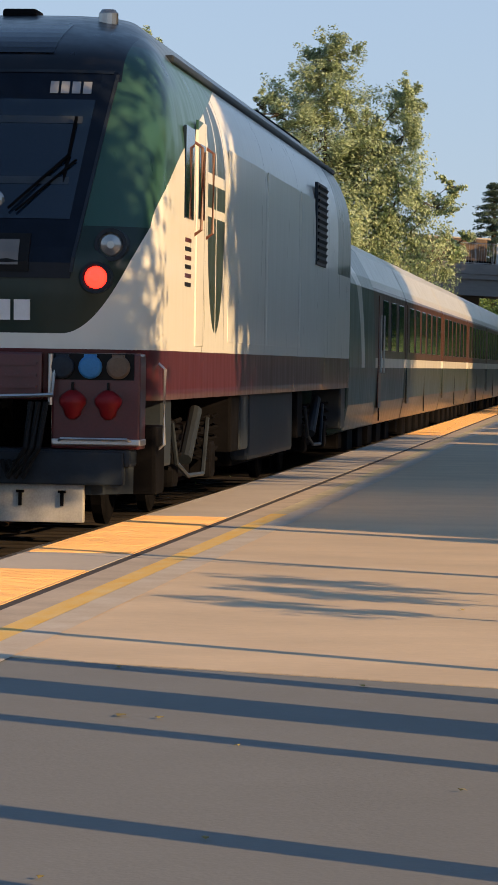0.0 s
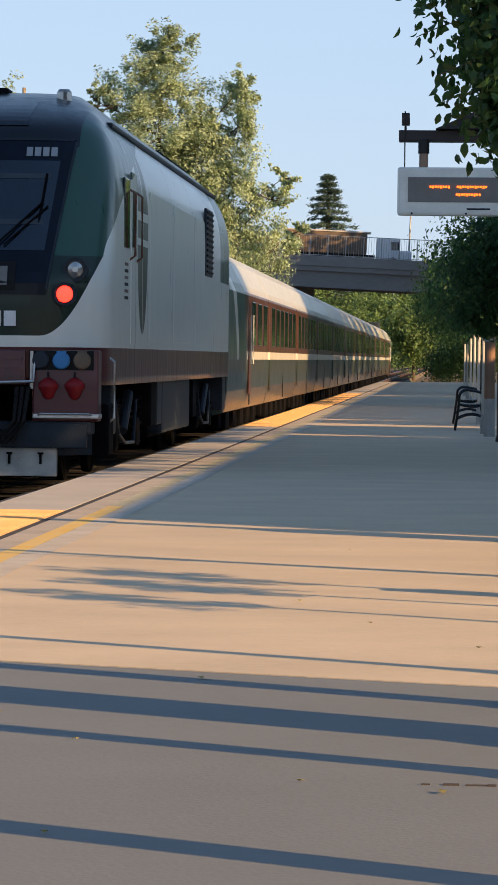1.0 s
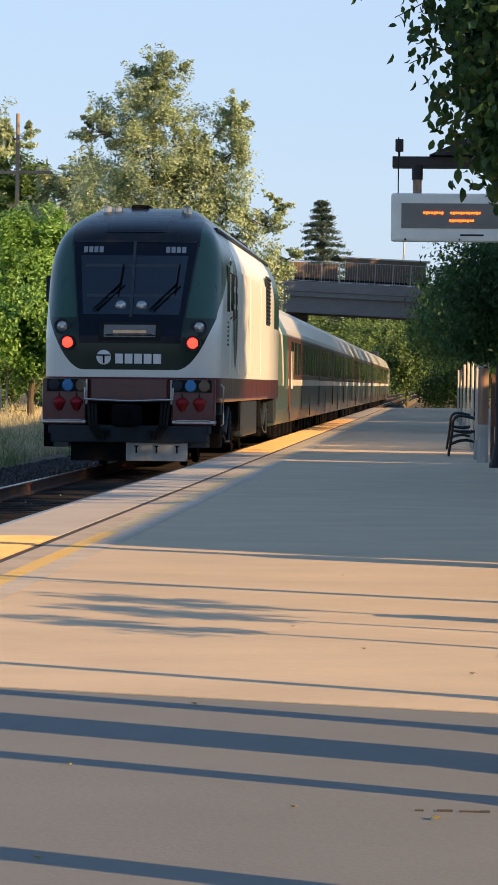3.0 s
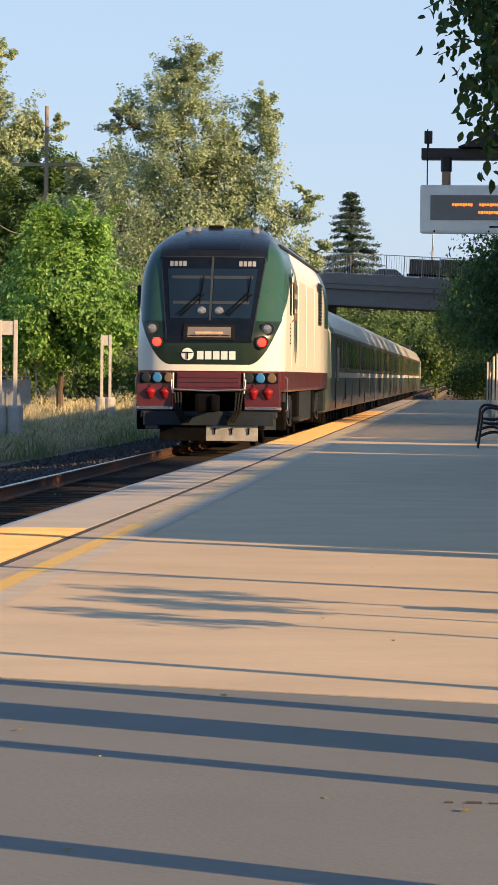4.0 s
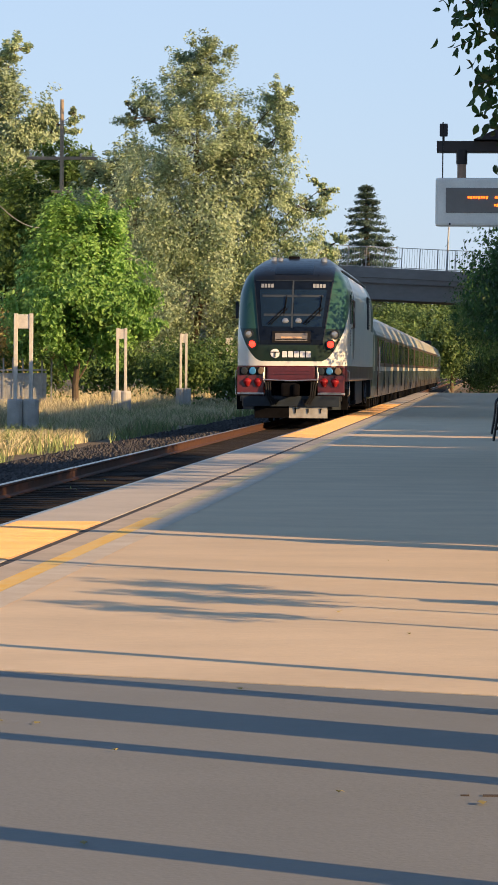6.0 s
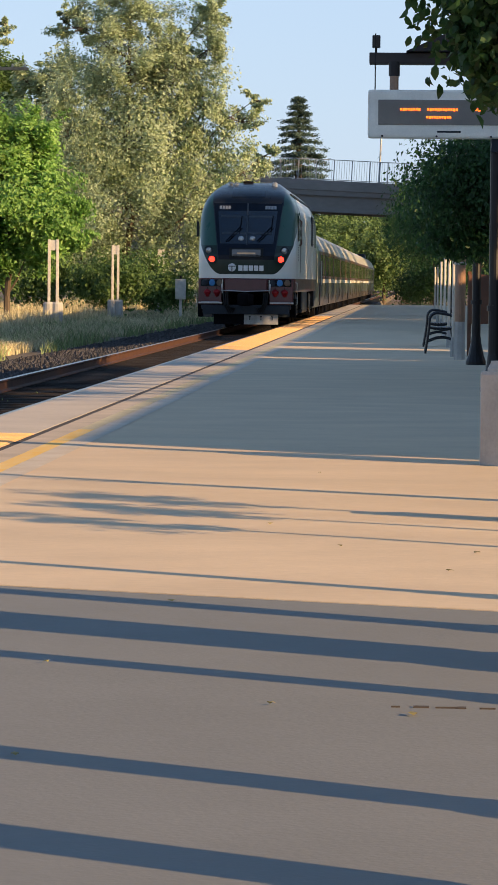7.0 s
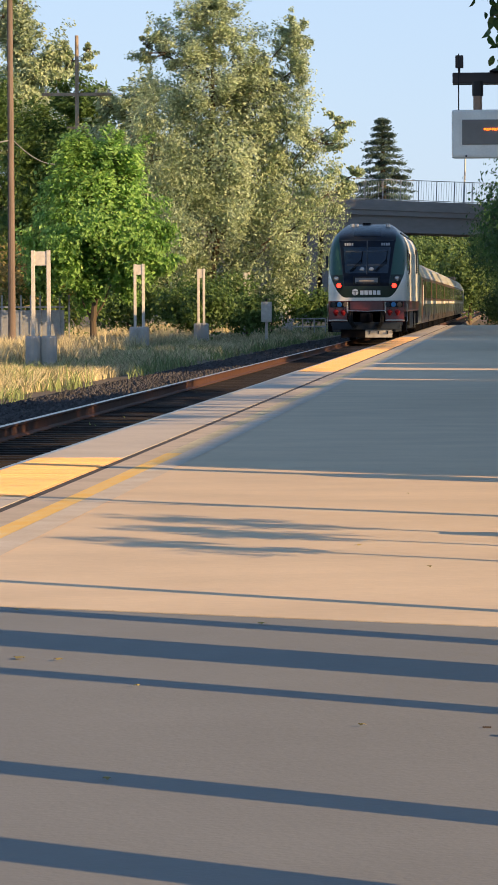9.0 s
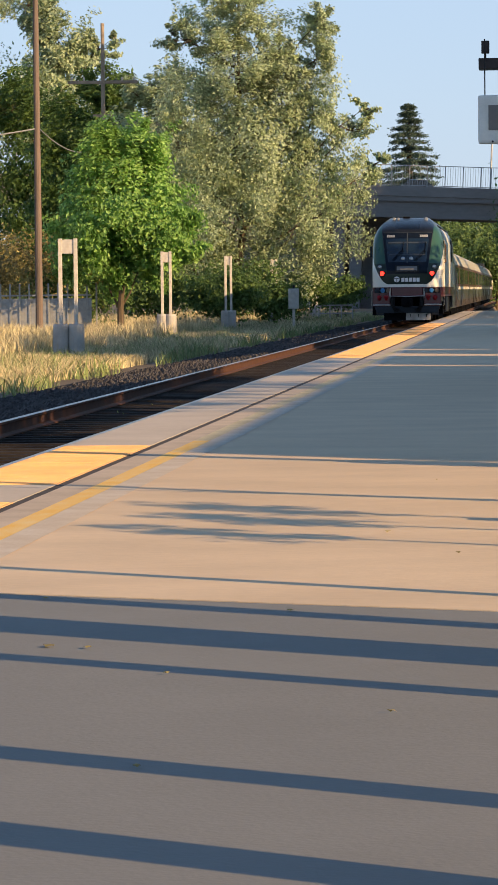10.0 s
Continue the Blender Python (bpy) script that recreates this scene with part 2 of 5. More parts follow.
M_ROOF = mat("dark_roofing", (0.03, 0.028, 0.03), 0.8, vary=0.2)
M_WALL = mat("shade_building_wall", (0.38, 0.31, 0.24), 0.85, vary=0.15)


# ---- mesh helpers ----
def mesh_ob(name, bm, material, parent=None, smooth=False):
    me = bpy.data.meshes.new(name)
    bm.normal_update()
    bm.to_mesh(me)
    bm.free()
    if smooth:
        for p in me.polygons:
            p.use_smooth = True
    for m in (material if isinstance(material, (list, tuple)) else [material]):
        me.materials.append(m)
    ob = new(name, me)
    if parent:
        ob.parent = parent
    return ob


def part(name, bm, material, parent, label="", smooth=False):
    ob = mesh_ob(name, bm, material, parent, smooth)
    return tagged(ob, label)


def share(name, me, m, parent, label=""):
    """Another object on the same mesh, as a piece of parent."""
    ob = new(name, me)
    ob.parent = parent
    ob.matrix_basis = m
    return tagged(ob, label)


def add_box(bm, x0, x1, y0, y1, z0, z1, bevel=0.0, m=None):
    mm = Matrix.Translation(((x0 + x1) / 2, (y0 + y1) / 2, (z0 + z1) / 2)) @ Matrix.Diagonal((x1 - x0, y1 - y0, z1 - z0, 1))
    made = bmesh.ops.create_cube(bm, size=1, matrix=(m or Matrix()) @ mm)["verts"]
    if bevel:
        bmesh.ops.bevel(bm, geom=list({e for v in made for e in v.link_edges}), offset=bevel, segments=2, affect="EDGES", profile=0.6)
    return bm


def bx(x0, x1, y0, y1, z0, z1, bevel=0.0):
    return add_box(bmesh.new(), x0, x1, y0, y1, z0, z1, bevel)


def add_rod(bm, a, b, r, r2=None, seg=10):
    a, b = Vector(a), Vector(b)
    d = b - a
    m = Matrix.Translation((a + b) / 2) @ d.to_track_quat("Z", "Y").to_matrix().to_4x4()
    bmesh.ops.create_cone(bm, cap_ends=True, segments=seg, radius1=r, radius2=r if r2 is None else r2, depth=d.length, matrix=m)
    return bm


def rod(a, b, r, r2=None, seg=10):
    return add_rod(bmesh.new(), a, b, r, r2, seg)


def tube(bm, pts, r, seg=8):
    """A bent tube through the points."""
    pts = [Vector(p) for p in pts]
    rings = []
    for k, p in enumerate(pts):
        d = (pts[min(k + 1, len(pts) - 1)] - pts[max(k - 1, 0)]).normalized()
        q = d.to_track_quat("Z", "Y").to_matrix()
        rings.append([bm.verts.new(p + q @ Vector((r * math.cos(a), r * math.sin(a), 0))) for a in [2 * math.pi * s / seg for s in range(seg)]])
    for a, b in zip(rings, rings[1:]):
        for s in range(seg):
            bm.faces.new((a[s], a[(s + 1) % seg], b[(s + 1) % seg], b[s]))
    bm.faces.new(rings[0][::-1])
    bm.faces.new(rings[-1])
    return bm


def lathe(profile, seg=16, m=None):
    """A turned shape: profile of (radius, height)."""
    bm = bmesh.new()
    m = m or Matrix()
    rings = [[bm.verts.new(m @ Vector((r * math.cos(2 * math.pi * s / seg), r * math.sin(2 * math.pi * s / seg), z))) for s in range(seg)] for r, z in profile]
    for a, b in zip(rings, rings[1:]):
        for s in range(seg):
            bm.faces.new((a[s], a[(s + 1) % seg], b[(s + 1) % seg], b[s]))
    bm.faces.new(rings[0][::-1])
    bm.faces.new(rings[-1])
    return bm


def prism(points, z0, z1):
    """An upright block over a polygon of the plan."""
    bm = bmesh.new()
    lo, hi = [bm.verts.new((x, y, z0)) for x, y in points], [bm.verts.new((x, y, z1)) for x, y in points]
    n = len(points)
    for k in range(n):
        bm.faces.new((lo[k], lo[(k + 1) % n], hi[(k + 1) % n], hi[k]))
    bm.faces.new(hi)
    bm.faces.new(lo[::-1])
    bmesh.ops.recalc_face_normals(bm, faces=bm.faces)
    return bm


def empty(name, x=0, y=0, z=0, rz=0):
    ob = new(name)
    ob.matrix_basis = pose(x, y, z, 0, 0, rz)
    ob.empty_display_size = 0.2
    return ob


def raw(name, verts, faces, material, parent=None):
    me = bpy.data.meshes.new(name)
    me.from_pydata([tuple(v) for v in verts], [], [tuple(f) for f in faces])
    me.materials.append(material)
    ob = new(name, me)
    if parent:
        ob.parent = parent
    return ob


# ---- ground, platform, track ----
RZ = -0.20          # top of rail under the platform top
TX = -5.04          # centre of the track
GX = -3.65          # platform edge

bm = bmesh.new()
# the ground sheet: ballast shoulder, ditch and verge, out to the horizon
XS = [-900, -120, -40, -22, -12.5, -10, -8.2, -7.0, -3.4, -3.2, 40, 900]
ZS = [-0.8, -0.8, -0.8, -0.8, -0.82, -0.78, -0.66, -0.50, -0.50, -0.9, -0.9, -0.9]
YS = [-200, -40, 0, 20, 40, 60, 80, 100, 120, 140, 160, 180, 200, 230, 260, 300, 400, 600, 1000, 3000]
grid = [[bm.verts.new((x, y, z + (0.05 * noise.noise((x * 0.3, y * 0.11, 0)) if -40 < x < -7 else 0))) for x, z in zip(XS, ZS)] for y in YS]
for r0, r1 in zip(grid, grid[1:]):
    for k in range(len(XS) - 1):
        bm.faces.new((r0[k], r0[k + 1], r1[k + 1], r1[k])).material_index = 1 if XS[k] in (-10, -8.2, -7.0) else 0
ground = tagged(mesh_ob("ground", bm, [M_EARTH, M_BED]), "bare dry earth and ballast verge beside the railway track", "ground", kind="structure")

PEND = 192.0
platform = tagged(empty("platform"), "low concrete station platform with a yellow line near its edge", "platform", kind="structure")


def paint(x0, x1, y0, y1, z):
    bm = bmesh.new()
    bm.faces.new([bm.verts.new((x, y, z)) for x, y in ((x0, y0), (x1, y0), (x1, y1), (x0, y1))])
    return bm


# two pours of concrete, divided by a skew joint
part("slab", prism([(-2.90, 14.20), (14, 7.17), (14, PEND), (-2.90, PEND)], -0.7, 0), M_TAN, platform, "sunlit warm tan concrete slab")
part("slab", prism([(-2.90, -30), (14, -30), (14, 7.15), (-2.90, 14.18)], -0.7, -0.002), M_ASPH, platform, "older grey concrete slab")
part("joint", bx(-2.969, -2.90, -30, PEND, -0.6, -0.003), M_JOINT, platform, "dark joint along the edge strip")
TACT = [(-30, 19.8), (21.9, 27.4), (62, 124)]
bm = bx(0, 0.678, 0, 0.906, -0.3, 0.0)
for r in range(13):
    add_box(bm, 0.02, 0.66, 0.035 + r * 0.067, 0.061 + r * 0.067, -0.001, 0.006)
pieces = {True: part("tactile_tile", bm, M_TACT, platform), False: part("edge_slab", bx(0, 0.68, 0, 0.912, -0.3, 0.0), M_EDGE, platform)}
pieces[True].matrix_basis, pieces[False].matrix_basis = pose(GX, -12.912, 0), pose(GX, -13.824, 0)
y = -12.0
while y < PEND - 0.9:
    is_tactile = any(a <= y + 0.45 <= b for a, b in TACT)
    share("tactile_tile" if is_tactile else "edge_slab", pieces[is_tactile].data, pose(GX, y, 0), platform)
    y += 0.912
part("edge_wall", bx(GX + 0.03, -2.97, -30, PEND, -0.9, -0.302), M_CONC, platform, "concrete face below the platform edge")
part("yellow_line", paint(-2.705, -2.575, -30, 28, 0.0032), M_YELLOW, platform, "worn yellow painted safety line")
# from 28 m on the line takes a paler, greyer yellow
part("yellow_line", paint(-2.705, -2.575, 28, PEND, 0.0032), M_PALER, platform, "paler stretch of the yellow safety line")
part("edge_band", paint(-2.899, -2.706, -30, PEND, 0.002), M_BAND, platform, "darker weathered band beside the joint")
part("pale_line", paint(-2.574, -2.40, -30, PEND, 0.0026), M_PALE, platform, "worn pale border of the safety line")

# fallen leaves and small litter on the slab
rng = np.random.default_rng(5)
for px, py, size in ((0.0, 9.7, 0.05), (-1.0, 8.75, 0.035), (-0.72, 17.3, 0.03), (0.28, 15.6, 0.05), (-0.33, 15.9, 0.025), (-1.64, 11.75, 0.05), (-1.5, 11.7, 0.03), (-0.9, 13.05, 0.03),
                     (-1.9, 13.6, 0.03), (-0.4, 9.9, 0.02), (-1.15, 10.9, 0.02), (-0.6, 22, 0.03), (-1.3, 8.0, 0.02), (0.15, 14.6, 0.025)):
    bm = bmesh.new()
    a = rng.uniform(0, 6)
    size *= 0.5
    vs = [bm.verts.new((px + size * math.cos(a + q) * (1.6 if j % 3 == 0 else 0.6), py + size * math.sin(a + q), 0.003 + 0.006 * (j % 2))) for j, q in enumerate((0, 1.1, 2.0, 3.14, 4.2, 5.2))]
    bm.faces.new(vs)
    tagged(mesh_ob("fallen_leaf", bm, M_LEAF["brown"]), "small dry curled leaf lying on the concrete platform", "leaf", "litter on the platform")
bm = bmesh.new()
for q in range(9):
    u = q / 8
    add_box(bm, -0.06 + u * 0.5, -0.035 + u * 0.5 + 0.02 * (q % 3), 9.89 - u * 0.03, 9.902 - u * 0.03 + 0.014 * (q % 2), -0.01, 0.002)
part("crack_filler", bm, M_JOINT, platform, "broken line of dark crack filler")

# rails with head, web and foot
RAIL = [(-0.07, -0.17), (0.07, -0.17), (0.07, -0.155), (0.012, -0.135), (0.012, -0.045), (0.036, -0.032), (0.036, -0.006), (0.026, 0), (-0.026, 0), (-0.036, -0.006), (-0.036, -0.032), (-0.012, -0.045), (-0.012, -0.135), (-0.07, -0.155)]


def rail(x, label):
    bm = bmesh.new()
    a, b = [bm.verts.new((x + u, -30, RZ + v)) for u, v in RAIL], [bm.verts.new((x + u, 900, RZ + v)) for u, v in RAIL]
    for k in range(len(RAIL)):
        f = bm.faces.new((a[k], b[k], b[(k + 1) % len(RAIL)], a[(k + 1) % len(RAIL)]))
        f.material_index = 1 if k in (6, 7, 8) else 0
    bmesh.ops.recalc_face_normals(bm, faces=bm.faces)
    tagged(mesh_ob("rail", bm, [M_RAIL, M_RAILTOP]), label, "rail", "rails of the track", "structure")


rail(TX - 0.755, "rusty steel rail on the far side of the track")
rail(TX + 0.755, "rusty steel rail beside the platform edge")
track = tagged(empty("track_bed"), "row of weathered ties sunk in dark ballast", "track", kind="structure")
tie_me = None
for k in range(290):
    if tie_me is None:
        o = part("tie", bx(-1.27, 1.27, -0.11, 0.11, -0.17, 0.0, 0.012), M_TIE, track)
        tie_me = o.data
        o.matrix_basis = pose(TX, 18, RZ - 0.17)
    else:
        share("tie", tie_me, pose(TX + rng.uniform(-0.03, 0.03), 18 + k * 0.61, RZ - 0.17, 0, 0, rng.uniform(-1, 1)), track)


def stones(name, n, x0, x1, y0, y1, z, size, label):
    """Loose stones, each an uneven eight-sided lump."""
    base = np.array([(1, 0, 0), (-1, 0, 0), (0, 1, 0), (0, -1, 0), (0, 0, 1), (0, 0, -1)], float)
    tri = np.array([(0, 2, 4), (2, 1, 4), (1, 3, 4), (3, 0, 4), (2, 0, 5), (1, 2, 5), (3, 1, 5), (0, 3, 5)])
    u = rng.random(n)
    yy = y0 * (y1 / y0) ** u
    c = np.stack([rng.uniform(x0, x1, n), yy, np.zeros(n)], 1)
    c[:, 2] = [z(a) for a in c[:, 0]]
    s = size * rng.uniform(0.6, 1.3, (n, 1, 1)) * (1 + yy / 160)[:, None, None]
    v = c[:, None] + base[None] * s * rng.uniform(0.6, 1.3, (n, 6, 1)) * np.array([1, 1.2, 0.7])
    f = tri[None] + 6 * np.arange(n)[:, None, None]
    tagged(raw(name, v.reshape(-1, 3), f.reshape(-1, 3), M_STONE), label, "ballast", kind="stuff")


def bed(x):
    return float(np.interp(x, XS, ZS)) + 0.02


stones("ballast", 24000, -9.6, -3.6, 20, 190, bed, 0.05, "dark crushed-stone ballast around the rails")


def blades(name, n, x0, x1, y0, y1, h, material, label, lean=0.35, width=0.02, patch=0.0):
    """Upright blades of grass, each a thin bent triangle pair."""
    x, y = rng.uniform(x0, x1, n), y0 * (y1 / y0) ** rng.random(n)
    if patch:
        keep = np.array([noise.noise((a * 0.35, b * 0.12, 3)) > patch for a, b in zip(x, y)])
        x, y = x[keep], y[keep]
        n = len(x)
    z = np.array([float(np.interp(a, XS, ZS)) for a in x])
    hh = h * rng.uniform(0.4, 1.2, n) * np.array([0.8 + 0.5 * noise.noise((a * 0.5, b * 0.1, 9)) for a, b in zip(x, y)])
    a = rng.uniform(0, 2 * math.pi, n)
    w = width * (1 + y / 120)
    dx, dy = np.cos(a) * w, np.sin(a) * w
    lx, ly = rng.normal(0, lean, n) * hh, rng.normal(0, lean, n) * hh
    v = np.empty((n, 5, 3))
    v[:, 0] = np.stack([x - dx, y - dy, z - 0.02], 1)
    v[:, 1] = np.stack([x + dx, y + dy, z - 0.02], 1)
    v[:, 2] = np.stack([x + dx * 0.7 + lx * 0.35, y + dy * 0.7 + ly * 0.35, z + hh * 0.6], 1)
    v[:, 3] = np.stack([x - dx * 0.7 + lx * 0.35, y - dy * 0.7 + ly * 0.35, z + hh * 0.6], 1)
    v[:, 4] = np.stack([x + lx, y + ly, z + hh], 1)
    f = np.array([(0, 1, 2), (0, 2, 3), (3, 2, 4)])[None] + 5 * np.arange(n)[:, None, None]
    tagged(raw(name, v.reshape(-1, 3), f.reshape(-1, 3), material), label, "grass", kind="stuff")


blades("dry_grass", 90000, -26, -14.6, 70, 260, 0.9, M_GRASS, "tall dry golden grass along the far side of the track", width=0.008, patch=-0.4)
blades("short_dry_grass", 80000, -15, -10.6, 60, 260, 0.42, M_GRASS, "short dry golden grass beside the ballast", lean=0.5, width=0.008, patch=-0.4)
blades("green_weeds", 42000, -24, -9.8, 60, 260, 0.55, M_GREENGRASS, "low green weeds among the dry grass", lean=0.6, width=0.008, patch=-0.05)
blades("track_weeds", 350, -5.7, -4.4, 28, 90, 0.16, M_GREENGRASS, "small weeds growing between the rails", lean=0.5, width=0.015, patch=0.1)


# ---- locomotive ----
def nose_w(z):
    return 1.45 * (1 - 0.42 * max(0.0, (z - 2.9) / 1.46) ** 3)


def nose_f(z):
    return 0.60 * max(0.0, z - 2.2) + 1.5 * max(0.0, (z - 3.78) / 0.58) ** 2 + 0.05 * max(0.0, 1.9 - z)


def surf(x, z):
    """How far back the nose lies at a width and height."""
    q = min(1.0, abs(x) / nose_w(z))
    return nose_f(z) + 1.0 * (1 - (1 - q ** 3.2) ** (1 / 3.2))


LOCO_L = 20.9


def shell(z0, z1, rows, inset=0.0):
    bm = bmesh.new()
    us = [1 - (1 - k / 14) ** 2.4 for k in range(15)]
    us = [-u for u in us[:0:-1]] + us
    rings = []
    for r in range(rows + 1):
        z = z0 + (z1 - z0) * r / rows
        w = nose_w(z) - inset
        pts = [(-w, yy, z) for yy in (LOCO_L, 16, 11, 7.5, 6.0)]
        pts += [(u * w, surf(u * (w + inset), z) + inset, z) for u in us]
        pts += [(w, yy, z) for yy in (6.0, 7.5, 11, 16, LOCO_L)]
        rings.append([bm.verts.new(p) for p in pts])
    for a, b in zip(rings, rings[1:]):
        for k in range(len(a)):
            j = (k + 1) % len(a)
            bm.faces.new((a[k], a[j], b[j], b[k]))
    bm.faces.new(rings[-1])
    bm.faces.new(rings[0][::-1])
    return bm


def patch(x0f, x1f, z0, z1, proud, nx=14, nz=10, thick=0.02):
    """A panel that follows the nose; x0f and x1f give its sides at each height."""
    bm = bmesh.new()
    front = []
    for r in range(nz + 1):
        z = z0 + (z1 - z0) * r / nz
        a, b = x0f(z), x1f(z)
        front.append([bm.verts.new((a + (b - a) * k / nx, surf(a + (b - a) * k / nx, z) - proud, z)) for k in range(nx + 1)])
    for a, b in zip(front, front[1:]):
        for k in range(nx):
            bm.faces.new((a[k], a[k + 1], b[k + 1], b[k]))
    ext = bmesh.ops.extrude_face_region(bm, geom=bm.faces[:])
    for v in [g for g in ext["geom"] if isinstance(g, bmesh.types.BMVert)]:
        v.co.y += thick + proud
    bmesh.ops.recalc_face_normals(bm, faces=bm.faces)
    return bm


def disc(x, z, r, depth, seg=18, ring=None):
    """A round lamp set in the nose, facing forward."""
    y = surf(x, z)
    m = Matrix.Translation((x, y - (0.03 if abs(x) > 0.9 else 0.0), z)) @ Matrix.Rotation(radians(90), 4, "X")
    prof = [(r, -0.15), (r, depth * 0.6), (r * 0.8, depth), (r * 0.3, depth * 1.25)] if ring is None else [(r, -0.15), (r, depth), (ring, depth), (ring, depth * 0.4)]
    return lathe(prof, seg, m)


def block_bars(parent, x, z, n, w, h, gap, label, on=None, paint=None):
    """Lettering reduced to plain blocks that follow the nose."""
    for k in range(n):
        a = x - (n * w + (n - 1) * gap) / 2 + k * (w + gap)
        part("marking", patch(lambda q, a=a: a, lambda q, a=a: a + w, z - h / 2, z + h / 2, 0.016 if on is None else on, 2, 2, 0.01), paint or M_WHITE, parent, label)


def bogie(loco, yc):
    b = part("bogie", bx(-1.06, 1.06, yc - 0.25, yc + 0.25, 0.42, 0.8, 0.03), M_UNDER, loco, "grimy steel bogie")
    for sx in (-1, 1):
        bm = bx(sx * 1.12 - 0.09, sx * 1.12 + 0.09, yc - 2.0, yc + 2.0, 0.62, 0.86, 0.04)
        add_box(bm, sx * 1.12 - 0.08, sx * 1.12 + 0.08, yc - 0.55, yc + 0.55, 0.38, 0.7, 0.03)
        part("side_frame", bm, M_UNDER, b)
        for dy in (-1.4, 1.4):
            part("axle_box", bx(sx * 1.2 - 0.12, sx * 1.2 + 0.12, yc + dy - 0.2, yc + dy + 0.2, 0.33, 0.68, 0.05), M_UNDER, b)
            for dd in (-0.34, 0.34):
                bm = bmesh.new()
                tube(bm, [(sx * 1.22 + 0.09 * math.cos(q * 1.1), yc + dy + dd + 0.09 * math.sin(q * 1.1), 0.5 + q * 0.018) for q in range(24)], 0.02, 6)
                part("coil_spring", bm, M_UNDER, b)
        part("damper", rod((sx * 1.3, yc - 0.6, 0.55), (sx * 1.32, yc - 0.05, 0.98), 0.06), M_GREY, b, "pale grey hydraulic damper")
        part("brake_pipe", tube(bmesh.new(), [(sx * 1.34, yc - 1.9, 0.9), (sx * 1.36, yc - 1.7, 0.55), (sx * 1.36, yc - 0.9, 0.42), (sx * 1.34, yc + 0.4, 0.4), (sx * 1.33, yc + 0.8, 0.9)], 0.022, 6), M_GREY, b, "thin bent grey pipe")
    for dy in (-1.4, 1.4):
        bm = rod((-0.8, 0, 0), (0.8, 0, 0), 0.09)
        for sx in (-1, 1):
            m = Matrix.Rotation(radians(90), 4, "Y")
            prof = [(0.12, sx * 0.69 - 0.07), (0.44, sx * 0.69 - 0.06), (0.47, sx * 0.69 - 0.05), (0.48, sx * 0.69 + 0.04), (0.43, sx * 0.69 + 0.06), (0.2, sx * 0.69 + 0.04), (0.14, sx * 0.69 + 0.09)]
            add = lathe(prof, 28, m)
            tmp = bpy.data.meshes.new("tmp")
            add.to_mesh(tmp)
            add.free()
            bm.from_mesh(tmp)
            bpy.data.meshes.remove(tmp)
        ws = part("wheelset", bm, M_UNDER, b)
        ws.matrix_basis = pose(0, yc + dy, 0.48)
        WHEELS.append(ws)


WHEELS = []


